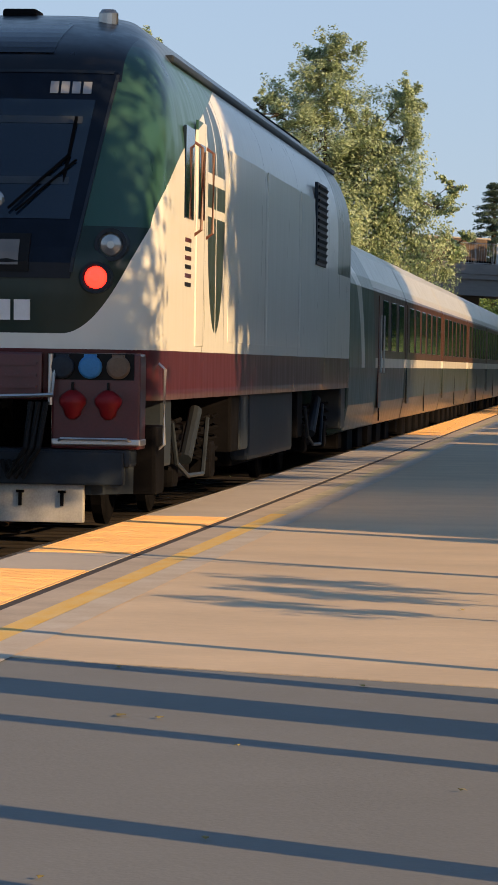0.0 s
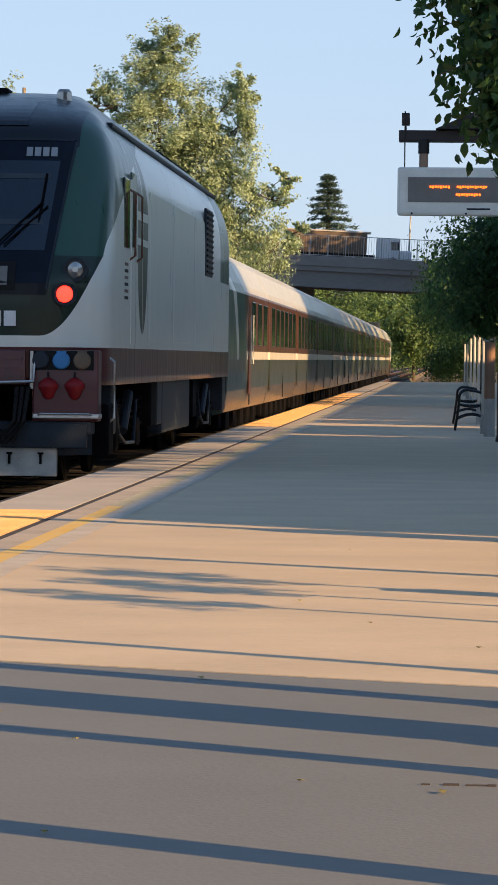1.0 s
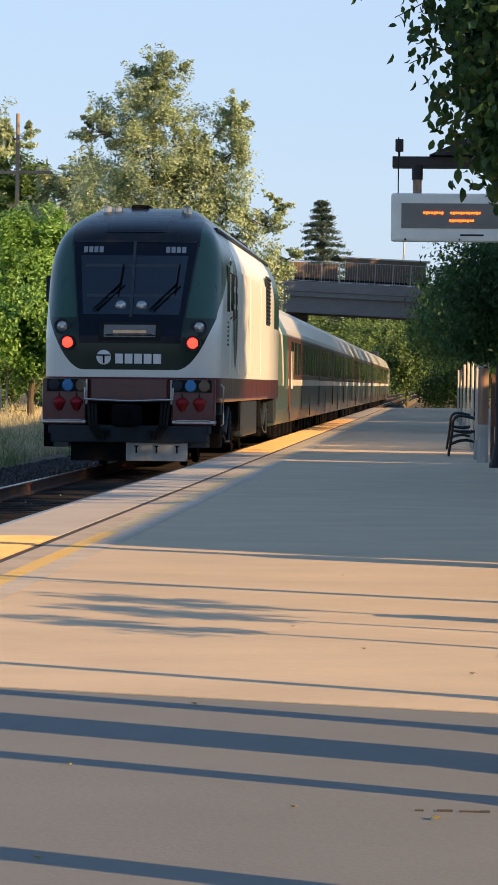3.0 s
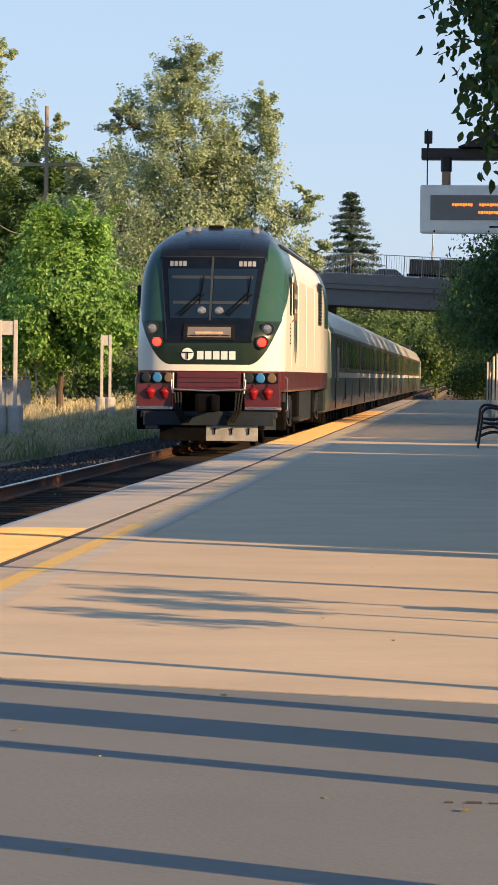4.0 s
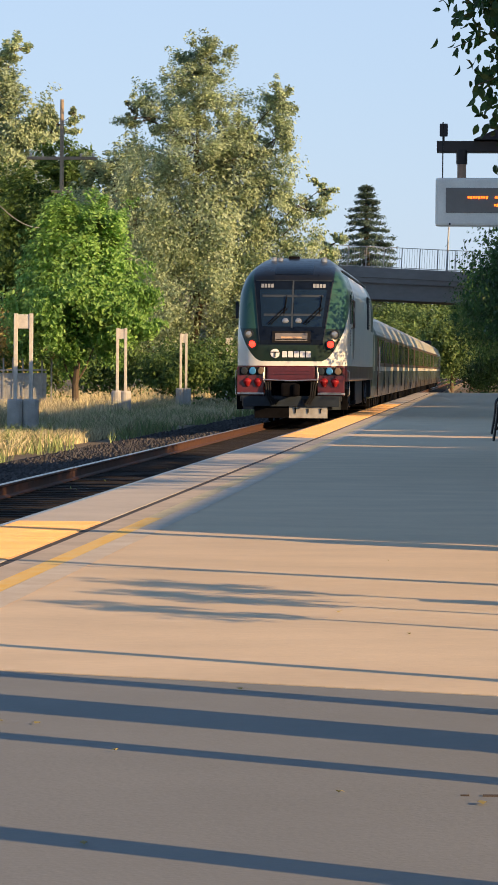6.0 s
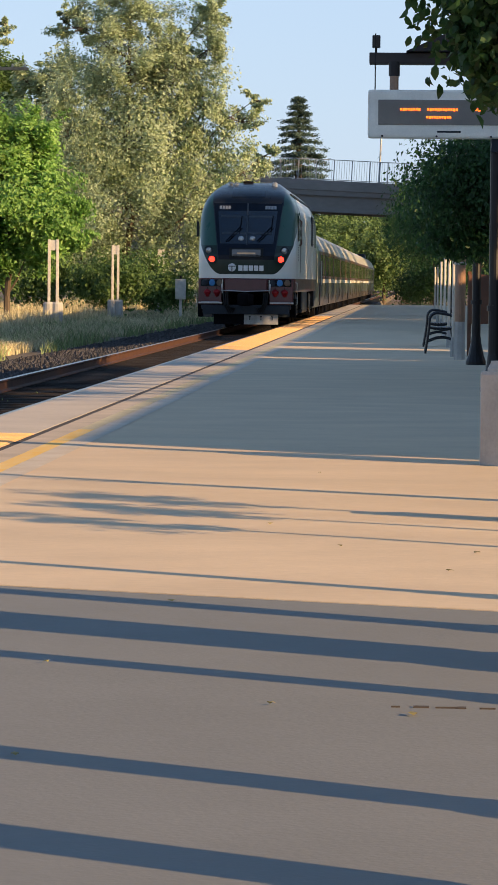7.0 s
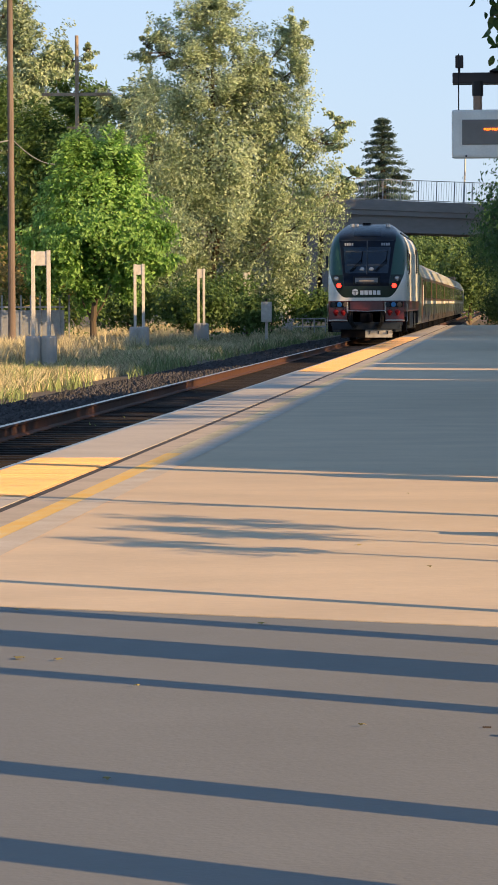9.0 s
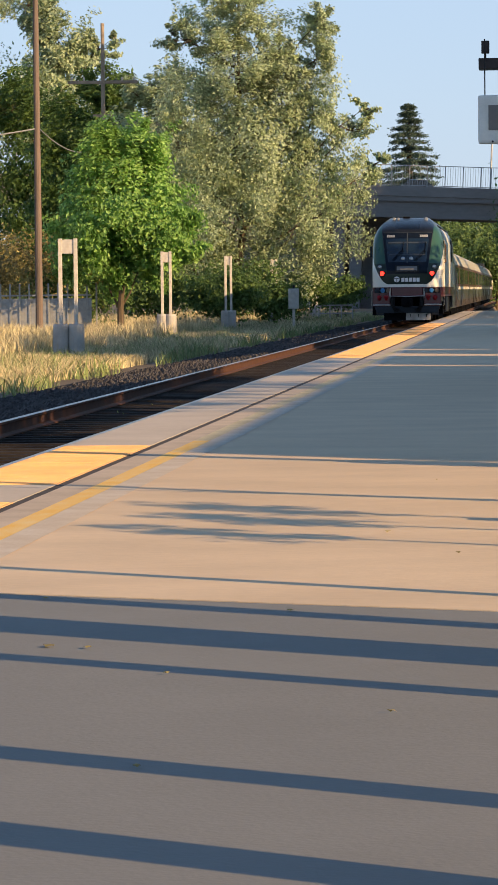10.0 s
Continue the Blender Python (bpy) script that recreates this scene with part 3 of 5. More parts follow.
def locomotive(label, lit=True):
    lo = tagged(empty("locomotive"), label, "locomotive", "vehicles of the train")
    part("body", shell(1.10, 4.38, 36), M_LOCO, lo, "cream body with a green nose and maroon sill", smooth=True)
    top = lambda z: 1.03 if z > 3.7 else 0.82 + 0.21 * (z - 2.05) / 1.65
    scr = part("windscreen", patch(lambda z: -top(z), top, 2.05, 3.74, 0.02, 18, 14), M_MASK, lo, "black windscreen surround")
    for a, b in ((-0.93, -0.025), (0.035, 0.93)):
        part("pane", patch(lambda z, a=a: a * (0.84 + 0.11 * (z - 2.5)) if a < -0.5 else a, lambda z, b=b: b * (0.84 + 0.11 * (z - 2.5)) if b > 0.5 else b, 2.52, 3.5, 0.027, 10, 10, 0.004), M_GLASS, scr, "dark tinted glass pane")
        part("sun_blind", patch(lambda z, a=a: a * 0.86, lambda z, b=b: b * 0.86, 3.30, 3.36, 0.031, 8, 2, 0.004), M_SLATE, scr, "slate edge of a lowered blind")
        part("sill_panel", patch(lambda z, a=a: a * 0.8, lambda z, b=b: b * 0.8, 2.80, 2.86, 0.031, 8, 2, 0.004), M_SLATE, scr, "slate dashboard edge behind glass")
    part("centre_post", patch(lambda z: -0.022, lambda z: 0.022, 2.48, 3.74, 0.034, 2, 10), M_SLATE, scr, "slate grey centre post")
    for sx in (-1, 1):
        part("frame_strip", patch(lambda z, sx=sx: sx * top(z) - 0.012, lambda z, sx=sx: sx * top(z) + 0.012, 2.10, 3.72, 0.028, 2, 14), M_GREY, scr, "thin grey frame edge")
        block_bars(scr, sx * 0.68, 3.60, 4, 0.065, 0.10, 0.022, "pale block of a number board", 0.03, M_NUMBER)
        part("headlight", disc(sx * 0.17, 2.66, 0.09, 0.05), M_LENS, scr, "round clear headlight")
        lamp_ob = part("marker_lamp", disc(sx * 1.12, 2.32, 0.13, 0.05, ring=0.10), M_GREY, lo, "clear round lamp in a grey ring")
        part("lens", disc(sx * 1.12, 2.32, 0.10, 0.04), M_LENS, lamp_ob, "clear glass lens")
        tl = part("tail_lamp", disc(sx * 1.02, 2.06, 0.125, 0.05, ring=0.10), M_GREY, lo, "red tail lamp in a grey ring")
        part("lens", disc(sx * 1.02, 2.06, 0.088, 0.047), M_TAIL if lit else M_RED, tl, "glowing red lens")
    part("top_strip", patch(lambda z: -1.0, lambda z: 1.0, 3.725, 3.75, 0.03, 14, 2), M_GREY, scr, "thin grey strip above the glass")
    # wipers
    for x0, x1 in ((-0.62, -0.18), (0.30, 0.74)):
        bm = bmesh.new()
        add_rod(bm, (x0, surf(x0, 2.6) - 0.07, 2.60), (x1, surf(x1, 3.05) - 0.06, 3.05), 0.012)
        add_rod(bm, (x0 + 0.06, surf(x0, 2.6) - 0.07, 2.58), (x1 + 0.05, surf(x1, 3.03) - 0.06, 3.0), 0.01)
        add_rod(bm, (x1 - 0.04, surf(x1, 2.85) - 0.05, 2.8), (x1 + 0.02, surf(x1, 3.3) - 0.05, 3.35), 0.014)
        part("wiper", bm, M_UNDER, scr, "thin dark windscreen wiper")
    sg = part("destination_display", patch(lambda z: -0.50, lambda z: 0.50, 2.10, 2.40, 0.05, 6, 4), M_BLACK, lo, "black destination display box")
    part("screen", patch(lambda z: -0.42, lambda z: 0.42, 2.15, 2.35, 0.056, 4, 2, 0.004), M_SCREEN, sg)
    part("display_line", patch(lambda z: -0.27, lambda z: 0.27, 2.215, 2.26, 0.062, 4, 2, 0.004), M_LEDDIM, sg, "dim amber display line")
    # operator's mark: a disc and five plain blocks
    block_bars(lo, 0.14, 1.80, 5, 0.125, 0.16, 0.03, "white block of the operator's lettering")
    part("emblem", disc(-0.42, 1.82, 0.12, 0.012), M_WHITE, lo, "round white emblem")
    part("emblem_bar", bx(-0.53, -0.31, surf(0.4, 1.82) - 0.035, surf(0.4, 1.82) - 0.02, 1.845, 1.865), M_BLACK, lo)
    part("emblem_bar", bx(-0.43, -0.405, surf(0.4, 1.82) - 0.035, surf(0.4, 1.82) - 0.02, 1.72, 1.85), M_BLACK, lo)
    # the face below: step wells, hoses, coupler and plow
    part("end_panel", bx(-0.62, 0.62, -0.02, 0.2, 1.10, 1.47, 0.02), M_MAROON, lo, "maroon panel over the coupler")
    for zz in (1.2, 1.29, 1.38):
        part("panel_rib", bx(-0.58, 0.58, -0.045, -0.018, zz - 0.012, zz + 0.012), M_MAROON, lo)
    part("hand_rail", tube(bmesh.new(), [(-0.72, -0.02, 1.4), (-0.72, -0.1, 1.14), (0, -0.12, 1.11), (0.72, -0.1, 1.14), (0.72, -0.02, 1.4)], 0.018), M_STEEL, lo, "bright steel grab rail")
    for sx in (-1, 1):
        w = part("step_well", bx(sx * 1.05 - 0.36, sx * 1.05 + 0.34, 0.02, 0.35, 0.72, 1.47, 0.02), M_MAROON, lo, "maroon corner panel around the sockets")
        # flat black panel; the darkness of the socket recess is put into its colour
        bay = part("socket_bay", bx(sx * 1.0 - 0.34, sx * 1.0 + 0.34, 0.0, 0.019, 1.26, 1.465), M_BLACK, lo, "flat black panel in place of the dark socket recess")
        for q, paint_of, what in ((-0.22, M_GREY, "round dark grey socket cover"), (0.0, M_BLUE, "bright blue round cable cover"), (0.22, M_LOAD, "dull amber socket cover")):
            part("socket_cover", lathe([(0.092, -0.02), (0.092, 0.04), (0.075, 0.055), (0.02, 0.06)], 16, Matrix.Translation((sx * 1.0 + q, 0.0, 1.36)) @ Matrix.Rotation(radians(90), 4, "X")), paint_of, bay, what)
            part("cover_hinge", bx(sx * 1.0 + q - 0.05, sx * 1.0 + q + 0.05, -0.035, -0.001, 1.435, 1.46, 0.006), paint_of, bay)
        for q in (-0.14, 0.14):
            part("cover_flap", lathe([(0.025, -0.03), (0.06, 0.0), (0.075, 0.05), (0.105, 0.09), (0.11, 0.13), (0.08, 0.165), (0.03, 0.2)], 10, Matrix.Translation((sx * 1.0 + q, 0.01, 0.98))), M_RED, lo, "red hose connector cover", smooth=True)
            part("flap_strap", rod((sx * 1.0 + q, 0.0, 1.17), (sx * 1.0 + q, 0.0, 1.24), 0.012, seg=6), M_BLACK, lo)
        part("step", bx(sx * 1.05 - 0.35, sx * 1.05 + 0.35, -0.03, 0.32, 0.75, 0.80, 0.01), M_STEEL, lo, "steel step tread")
        bm = bmesh.new()
        for q in (0, 1, 2):
            tube(bm, [(sx * (0.66 - q * 0.06), -0.05, 1.08), (sx * (0.62 - q * 0.05), -0.16, 0.72), (sx * (0.5 - q * 0.06), -0.14, 0.50), (sx * (0.42 - q * 0.05), -0.05, 0.62)], 0.025, 6)
        part("brake_hose", bm, M_BLACK, lo, "hanging black brake hoses")
        part("grab_iron", tube(bmesh.new(), [(sx * 1.40, 0.75, 1.42), (sx * 1.49, 0.72, 1.35), (sx * 1.49, 0.72, 0.75), (sx * 1.40, 0.75, 0.68)], 0.017), M_STEEL, lo, "steel grab iron")
        part("side_step", bx(sx * 1.25 - 0.2, sx * 1.25 + 0.2, 0.55, 1.1, 0.35, 0.9, 0.03), M_UNDER, lo)
    bm = bx(-0.16, 0.16, -0.5, 0.4, 0.74, 1.02, 0.05)
    add_box(bm, -0.22, 0.20, -0.72, -0.42, 0.70, 1.06, 0.07)
    add_box(bm, 0.1, 0.26, -0.8, -0.55, 0.72, 1.04, 0.05)
    part("coupler", bm, M_UNDER, lo, "grimy knuckle coupler")
    part("buffer_beam", bx(-1.32, 1.32, 0.0, 0.4, 0.58, 0.72, 0.03), M_GREY, lo, "grey buffer beam")
    pts = [(-1.28, 0.5), (-1.0, 0.12), (1.0, 0.12), (1.28, 0.5), (1.22, 0.56), (0.96, 0.2), (-0.96, 0.2), (-1.22, 0.56)]
    part("apron", bx(-1.27, 1.27, -0.02, 0.10, 0.44, 0.70, 0.015), M_GREY, lo, "slate grey apron under the step wells")
    for sx in (-1, 1):
        part("grab_post", rod((sx * 0.69, -0.03, 1.06), (sx * 0.69, -0.03, 1.46), 0.02, seg=8), M_STEEL, lo, "upright steel grab post")
        part("foot_rail", tube(bmesh.new(), [(sx * 0.75, 0.0, 0.78), (sx * 0.78, -0.08, 0.80), (sx * 1.3, -0.08, 0.80), (sx * 1.33, 0.0, 0.78)], 0.012, 6), M_STEEL, lo, "thin bright rail over the step")
    part("pilot", prism(pts, 0.36, 0.62), M_GREY, lo, "dark grey pilot skirt")
    # plow plate in two halves: right one paler, left one darker
    part("plow_plate", bx(-0.05, 0.95, 0.06, 0.14, 0.14, 0.45, 0.01), M_PLOW, lo, "paler right half of the plow plate")
    part("plow_plate", bx(-0.95, -0.056, 0.07, 0.14, 0.14, 0.45, 0.01), M_UNDER, lo, "darker left half of the plow plate")
    for q in (0.12, 0.45, 0.78):
        part("lift_hook", bx(q - 0.012, q + 0.012, 0.03, 0.062, 0.27, 0.39), M_UNDER, lo)
        part("lift_hook", bx(q - 0.03, q + 0.03, 0.03, 0.062, 0.372, 0.392), M_UNDER, lo)
    # side: door, windows, mirrors, louvres, roof gear
    for sx in (-1, 1):
        d = part("cab_door", bx(sx * 1.447 - 0.012, sx * 1.447 + 0.012, 3.0, 3.62, 1.55, 3.5, 0.005), M_LOCO, lo, "cream cab side door")
        part("door_window", bx(sx * 1.46 - 0.008, sx * 1.46 + 0.008, 3.08, 3.5, 2.65, 3.3, 0.004), M_GLASS, d, "dark door window")
        part("side_window", bx(sx * 1.447 - 0.014, sx * 1.447 + 0.014, 2.15, 2.75, 2.62, 3.4, 0.01), M_GLASS, lo, "dark cab side window")
        for yy in (2.9, 3.75):
            part("hand_rail", tube(bmesh.new(), [(sx * 1.44, yy, 2.5), (sx * 1.51, yy, 2.55), (sx * 1.51, yy, 3.25), (sx * 1.44, yy, 3.3)], 0.016, 6), M_DOOR, lo, "brown vertical handrail")
        if sx < 0:
            mir = part("mirror", bx(sx * 1.55 - 0.04, sx * 1.55 + 0.04, 1.95, 2.0, 2.75, 3.2, 0.02), M_GREY, lo, "pale cab mirror")
            part("mirror_arm", rod((sx * 1.44, 2.0, 3.0), (sx * 1.60, 1.98, 3.0), 0.015), M_GREY, mir)
        for q in range(6):
            part("steps_stripe", bx(sx * 1.449 - 0.005, sx * 1.449 + 0.006, 2.25, 2.65, 2.05 + q * 0.075, 2.085 + q * 0.075), M_MAROON if q % 2 else M_BLACK, lo)
        lv = part("louvre", bx(sx * 1.447 - 0.02, sx * 1.447 + 0.02, 15.2, 16.6, 2.62, 3.62, 0.01), M_GREY, lo, "grey framed air intake louvre")
        for q in range(12):
            bm = bx(-0.012, 0.012, -0.64, 0.64, -0.02, 0.02)
            o = part("slat", bm, M_BLACK, lv)
            o.matrix_basis = pose(sx * 1.472, 15.9, 2.68 + q * 0.08, 0, sx * 30, 0)
        part("access_panel", bx(sx * 1.447 - (0.01 if sx > 0 else 0.007), sx * 1.447 + (0.007 if sx > 0 else 0.01), 5.6, 8.9, 1.6, 3.4, 0.006), M_LOCO, lo)
        part("access_panel", bx(sx * 1.447 - (0.01 if sx > 0 else 0.007), sx * 1.447 + (0.007 if sx > 0 else 0.01), 9.3, 12.8, 1.6, 3.4, 0.006), M_LOCO, lo)
        part("access_panel", bx(sx * 1.447 - (0.01 if sx > 0 else 0.007), sx * 1.447 + (0.007 if sx > 0 else 0.01), 13.2, 15.0, 1.6, 3.4, 0.006), M_LOCO, lo)
        part("roof_rail", bx(sx * 1.16 - 0.05, sx * 1.16 + 0.05, 3.2, 20.9, 4.01, 4.075, 0.02), M_GREY, lo, "grey rib along the roof edge")
        part("fuel_tank_side", bx(sx * 1.3 - 0.12, sx * 1.3 + 0.08, 8.4, 13.2, 0.42, 1.12, 0.05), M_GREY, lo, "grey fuel tank side")
        for q, (a, b) in enumerate(((1.4, 1.9), (6.5, 7.2), (7.4, 8.1), (13.6, 14.3), (20.2, 20.9))):
            part("equipment_box", bx(sx * 1.2 - 0.2, sx * 1.2 + 0.2, a, b, 0.55, 1.1, 0.03), M_UNDER if q % 2 else M_GREY, lo)
    part("fuel_tank", bx(-1.2, 1.2, 8.4, 13.2, 0.35, 1.1, 0.06), M_UNDER, lo)
    part("roof_hatch", patch(lambda z: -0.5, lambda z: 0.5, 3.90, 4.22, 0.012, 6, 6), M_MASK, lo, "black hatch over the windscreen")
    for x, r, h in ((-0.62, 0.08, 0.13), (-0.44, 0.07, 0.12), (0.72, 0.085, 0.13)):
        part("roof_beacon", lathe([(r, 0), (r, h * 0.75), (r * 0.7, h)], 12, Matrix.Translation((x, 2.6, 4.27))), M_LENS, lo, "round roof beacon")
    part("horn", bx(-0.25, 0.05, 2.9, 3.3, 4.3, 4.44, 0.03), M_UNDER, lo)
    part("exhaust_stack", bx(-0.5, 0.5, 12.0, 13.6, 4.3, 4.48, 0.04), M_UNDER, lo, "sooty exhaust outlet")
    part("roof_grille", bx(-0.8, 0.8, 14.5, 20.2, 4.3, 4.43, 0.03), M_UNDER, lo)
    bogie(lo, 4.3)
    bogie(lo, 17.2)
    return lo


# ---- coaches ----
CARW = 1.42
CAR_SEC = [(1.10, 0.42), (1.33, 0.50), (1.40, 0.85), (CARW, 1.5), (CARW, 2.55), (1.36, 2.72), (1.15, 3.12), (0.90, 3.32), (0.45, 3.40)]


def coach(label, material, length=12.95, fin=False):
    c = tagged(empty("coach"), label, "coach", "vehicles of the train")
    bm = bmesh.new()
    sec = CAR_SEC + [(-x, z) for x, z in CAR_SEC[::-1]]
    rings = []
    for y, s in ((0, 0.985), (0.06, 1.0), (length - 0.06, 1.0), (length, 0.985)):
        rings.append([bm.verts.new((x * s, y, z)) for x, z in sec])
    for a, b in zip(rings, rings[1:]):
        for k in range(len(sec)):
            j = (k + 1) % len(sec)
            bm.faces.new((a[k], b[k], b[j], a[j]))
    bm.faces.new(rings[0])
    bm.faces.new(rings[-1][::-1])
    bmesh.ops.recalc_face_normals(bm, faces=bm.faces)
    part("body", bm, material, c)
    part("gangway", bx(-0.95, 0.95, length, length + 0.2, 0.6, 3.05), M_BLACK, c, "black rubber gangway")
    win = None
    n = 6 if not fin else 3
    y0 = 1.1 if not fin else 6.9
    for sx in (-1, 1):
        for k in range(n):
            m = pose(sx * CARW, y0 + k * (length - y0 - 1.9) / (n - 1), 2.05, 0, 0, 0 if sx > 0 else 180)
            m = m if sx > 0 else m @ pose(0, -1.25, 0)
            if win is None:
                o = part("window", bx(-0.02, 0.012, 0, 1.25, -0.40, 0.40, 0.008), M_GLASS, c, "dark tinted coach window")
                o.matrix_basis = m
                win = o.data
            else:
                share("window", win, m, c, "dark tinted coach window")
        # door leaf at the near end; the end coach has handrails beside it
        yd = 0.35 if not fin else 5.9
        part("door", bx(sx * CARW - 0.01, sx * CARW + 0.012, yd, yd + 0.62, 0.75, 2.5, 0.005), material if not fin else M_DOOR, c, "narrow plug door")
        if fin:
            for q in (-0.06, 0.68):
                part("hand_rail", rod((sx * 1.47, yd + q, 1.3), (sx * 1.47, yd + q, 2.2), 0.014, seg=6), M_GALV, c)
        part("skirt_seam", bx(sx * 1.40 - 0.01, sx * 1.40 + 0.012, length * 0.5 - 0.02, length * 0.5 + 0.02, 0.55, 1.36), M_BLACK, c)
    for yy in (0.0, ):
        bm = rod((-0.76, 0, 0), (-0.62, 0, 0), 0.42, seg=20)
        add_rod(bm, (0.62, 0, 0), (0.76, 0, 0), 0.42, seg=20)
        add_rod(bm, (-0.7, 0, 0), (0.7, 0, 0), 0.08)
        o = part("wheelset", bm, M_UNDER, c)
        o.matrix_basis = pose(0, length + 0.1, 0.42)
        COACH_WHEELS.append(o)
    bm = bx(-1.2, 1.2, 1.0, length - 1.0, 0.22, 0.46, 0.03)
    for q in range(5):
        add_box(bm, 0.9, 1.28, 1.6 + q * 2.1, 2.6 + q * 2.1, 0.18, 0.5, 0.03)
    part("underframe", bm, M_UNDER, c)
    return c


COACH_WHEELS = []
N_CARS = 13
TAIL = locomotive("cream, green and maroon diesel locomotive with lit red tail lamps")
TRAIN = [(TAIL, 0.0, 0)]
first = coach("cream and green end coach with a sweeping fin", M_ENDCAR, fin=True)
TRAIN.append((first, LOCO_L + 0.5, 0))
proto = coach("brown, cream and dark green low passenger coach with tinted windows", M_CAR)
TRAIN.append((proto, LOCO_L + 0.5 + 13.14, 0))
lead = copy_thing(first, Matrix())
tagged(lead, "cream and green leading end coach with a roof pod")
part("roof_pod", bx(-0.7, 0.7, 1.5, 5.0, 3.36, 3.78, 0.1), M_GREY, lead, "low grey equipment pod")
TRAIN.append((lead, LOCO_L + 0.5 + 13.14 * N_CARS - 0.1, 180))
for k in range(2, N_CARS - 1):
    TRAIN.append((copy_thing(proto, Matrix()), LOCO_L + 0.5 + 13.14 * k, 0))


# ---- trees ----
def wood(bm, a, b, r0, r1, bend=0.06, steps=4):
    a, b = Vector(a), Vector(b)
    pts = []
    for k in range(steps + 1):
        u = k / steps
        j = Vector(rng.normal(0, bend, 3)) * (b - a).length * (u * (1 - u) * 2)
        pts.append(a.lerp(b, u) + j)
    for k in range(steps):
        add_rod(bm, pts[k], pts[k + 1], r0 + (r1 - r0) * k / steps, r0 + (r1 - r0) * (k + 1) / steps, 7)
    return pts


def leaf_mesh(name, centres, size, material, parent, droop=0.0, aspect=0.55, fine=False):
    """Leaves as small folded diamonds at the given places; fine ones are longer outlines that curl."""
    n = len(centres)
    d = rng.normal(0, 1, (n, 3))
    d[:, 2] -= droop
    d /= np.linalg.norm(d, axis=1, keepdims=True)
    s = np.cross(d, rng.normal(0, 1, (n, 3)))
    s /= np.linalg.norm(s, axis=1, keepdims=True) + 1e-9
    if not fine:
        # leaves turn their faces outwards and up, to the light
        o = centres - centres.mean(axis=0)
        o /= np.linalg.norm(o, axis=1, keepdims=True) + 1e-9
        o = o * 0.9 + np.array([0, 0, 0.35]) + rng.normal(0, 0.55, (n, 3))
        o /= np.linalg.norm(o, axis=1, keepdims=True) + 1e-9
        d -= o * (d * o).sum(axis=1, keepdims=True)
        d /= np.linalg.norm(d, axis=1, keepdims=True) + 1e-9
        s = np.cross(o, d)
    nrm = np.cross(d, s)
    L = (size * rng.uniform(0.6, 1.3, n))[:, None]
    if fine:
        out = np.empty((n, 8, 3))
        for k, (u, wd, cu) in enumerate(((-0.5, 0, 0), (-0.25, 0.42, 0.03), (0.1, 0.5, 0.0), (0.35, 0.25, -0.09), (0.55, 0, -0.2), (0.35, -0.25, -0.09), (0.1, -0.5, 0.0), (-0.25, -0.42, 0.03))):
            out[:, k] = centres + d * L * u + s * L * aspect * wd + nrm * L * (cu + 0.16 * abs(wd))
        f = np.array([(0, 1, 7), (1, 2, 6), (1, 6, 7), (2, 3, 5), (2, 5, 6), (3, 4, 5)])[None] + 8 * np.arange(n)[:, None, None]
        return raw(name, out.reshape(-1, 3), f.reshape(-1, 3), material, parent)
    v = np.empty((n, 4, 3))
    v[:, 0] = centres - d * L * 0.5
    v[:, 1] = centres + s * L * aspect * 0.5 + nrm * L * 0.10
    v[:, 2] = centres + d * L * 0.5
    v[:, 3] = centres - s * L * aspect * 0.5 + nrm * L * 0.10
    f = np.array([(0, 1, 2), (0, 2, 3)])[None] + 4 * np.arange(n)[:, None, None]
    return raw(name, v.reshape(-1, 3), f.reshape(-1, 3), material, parent)


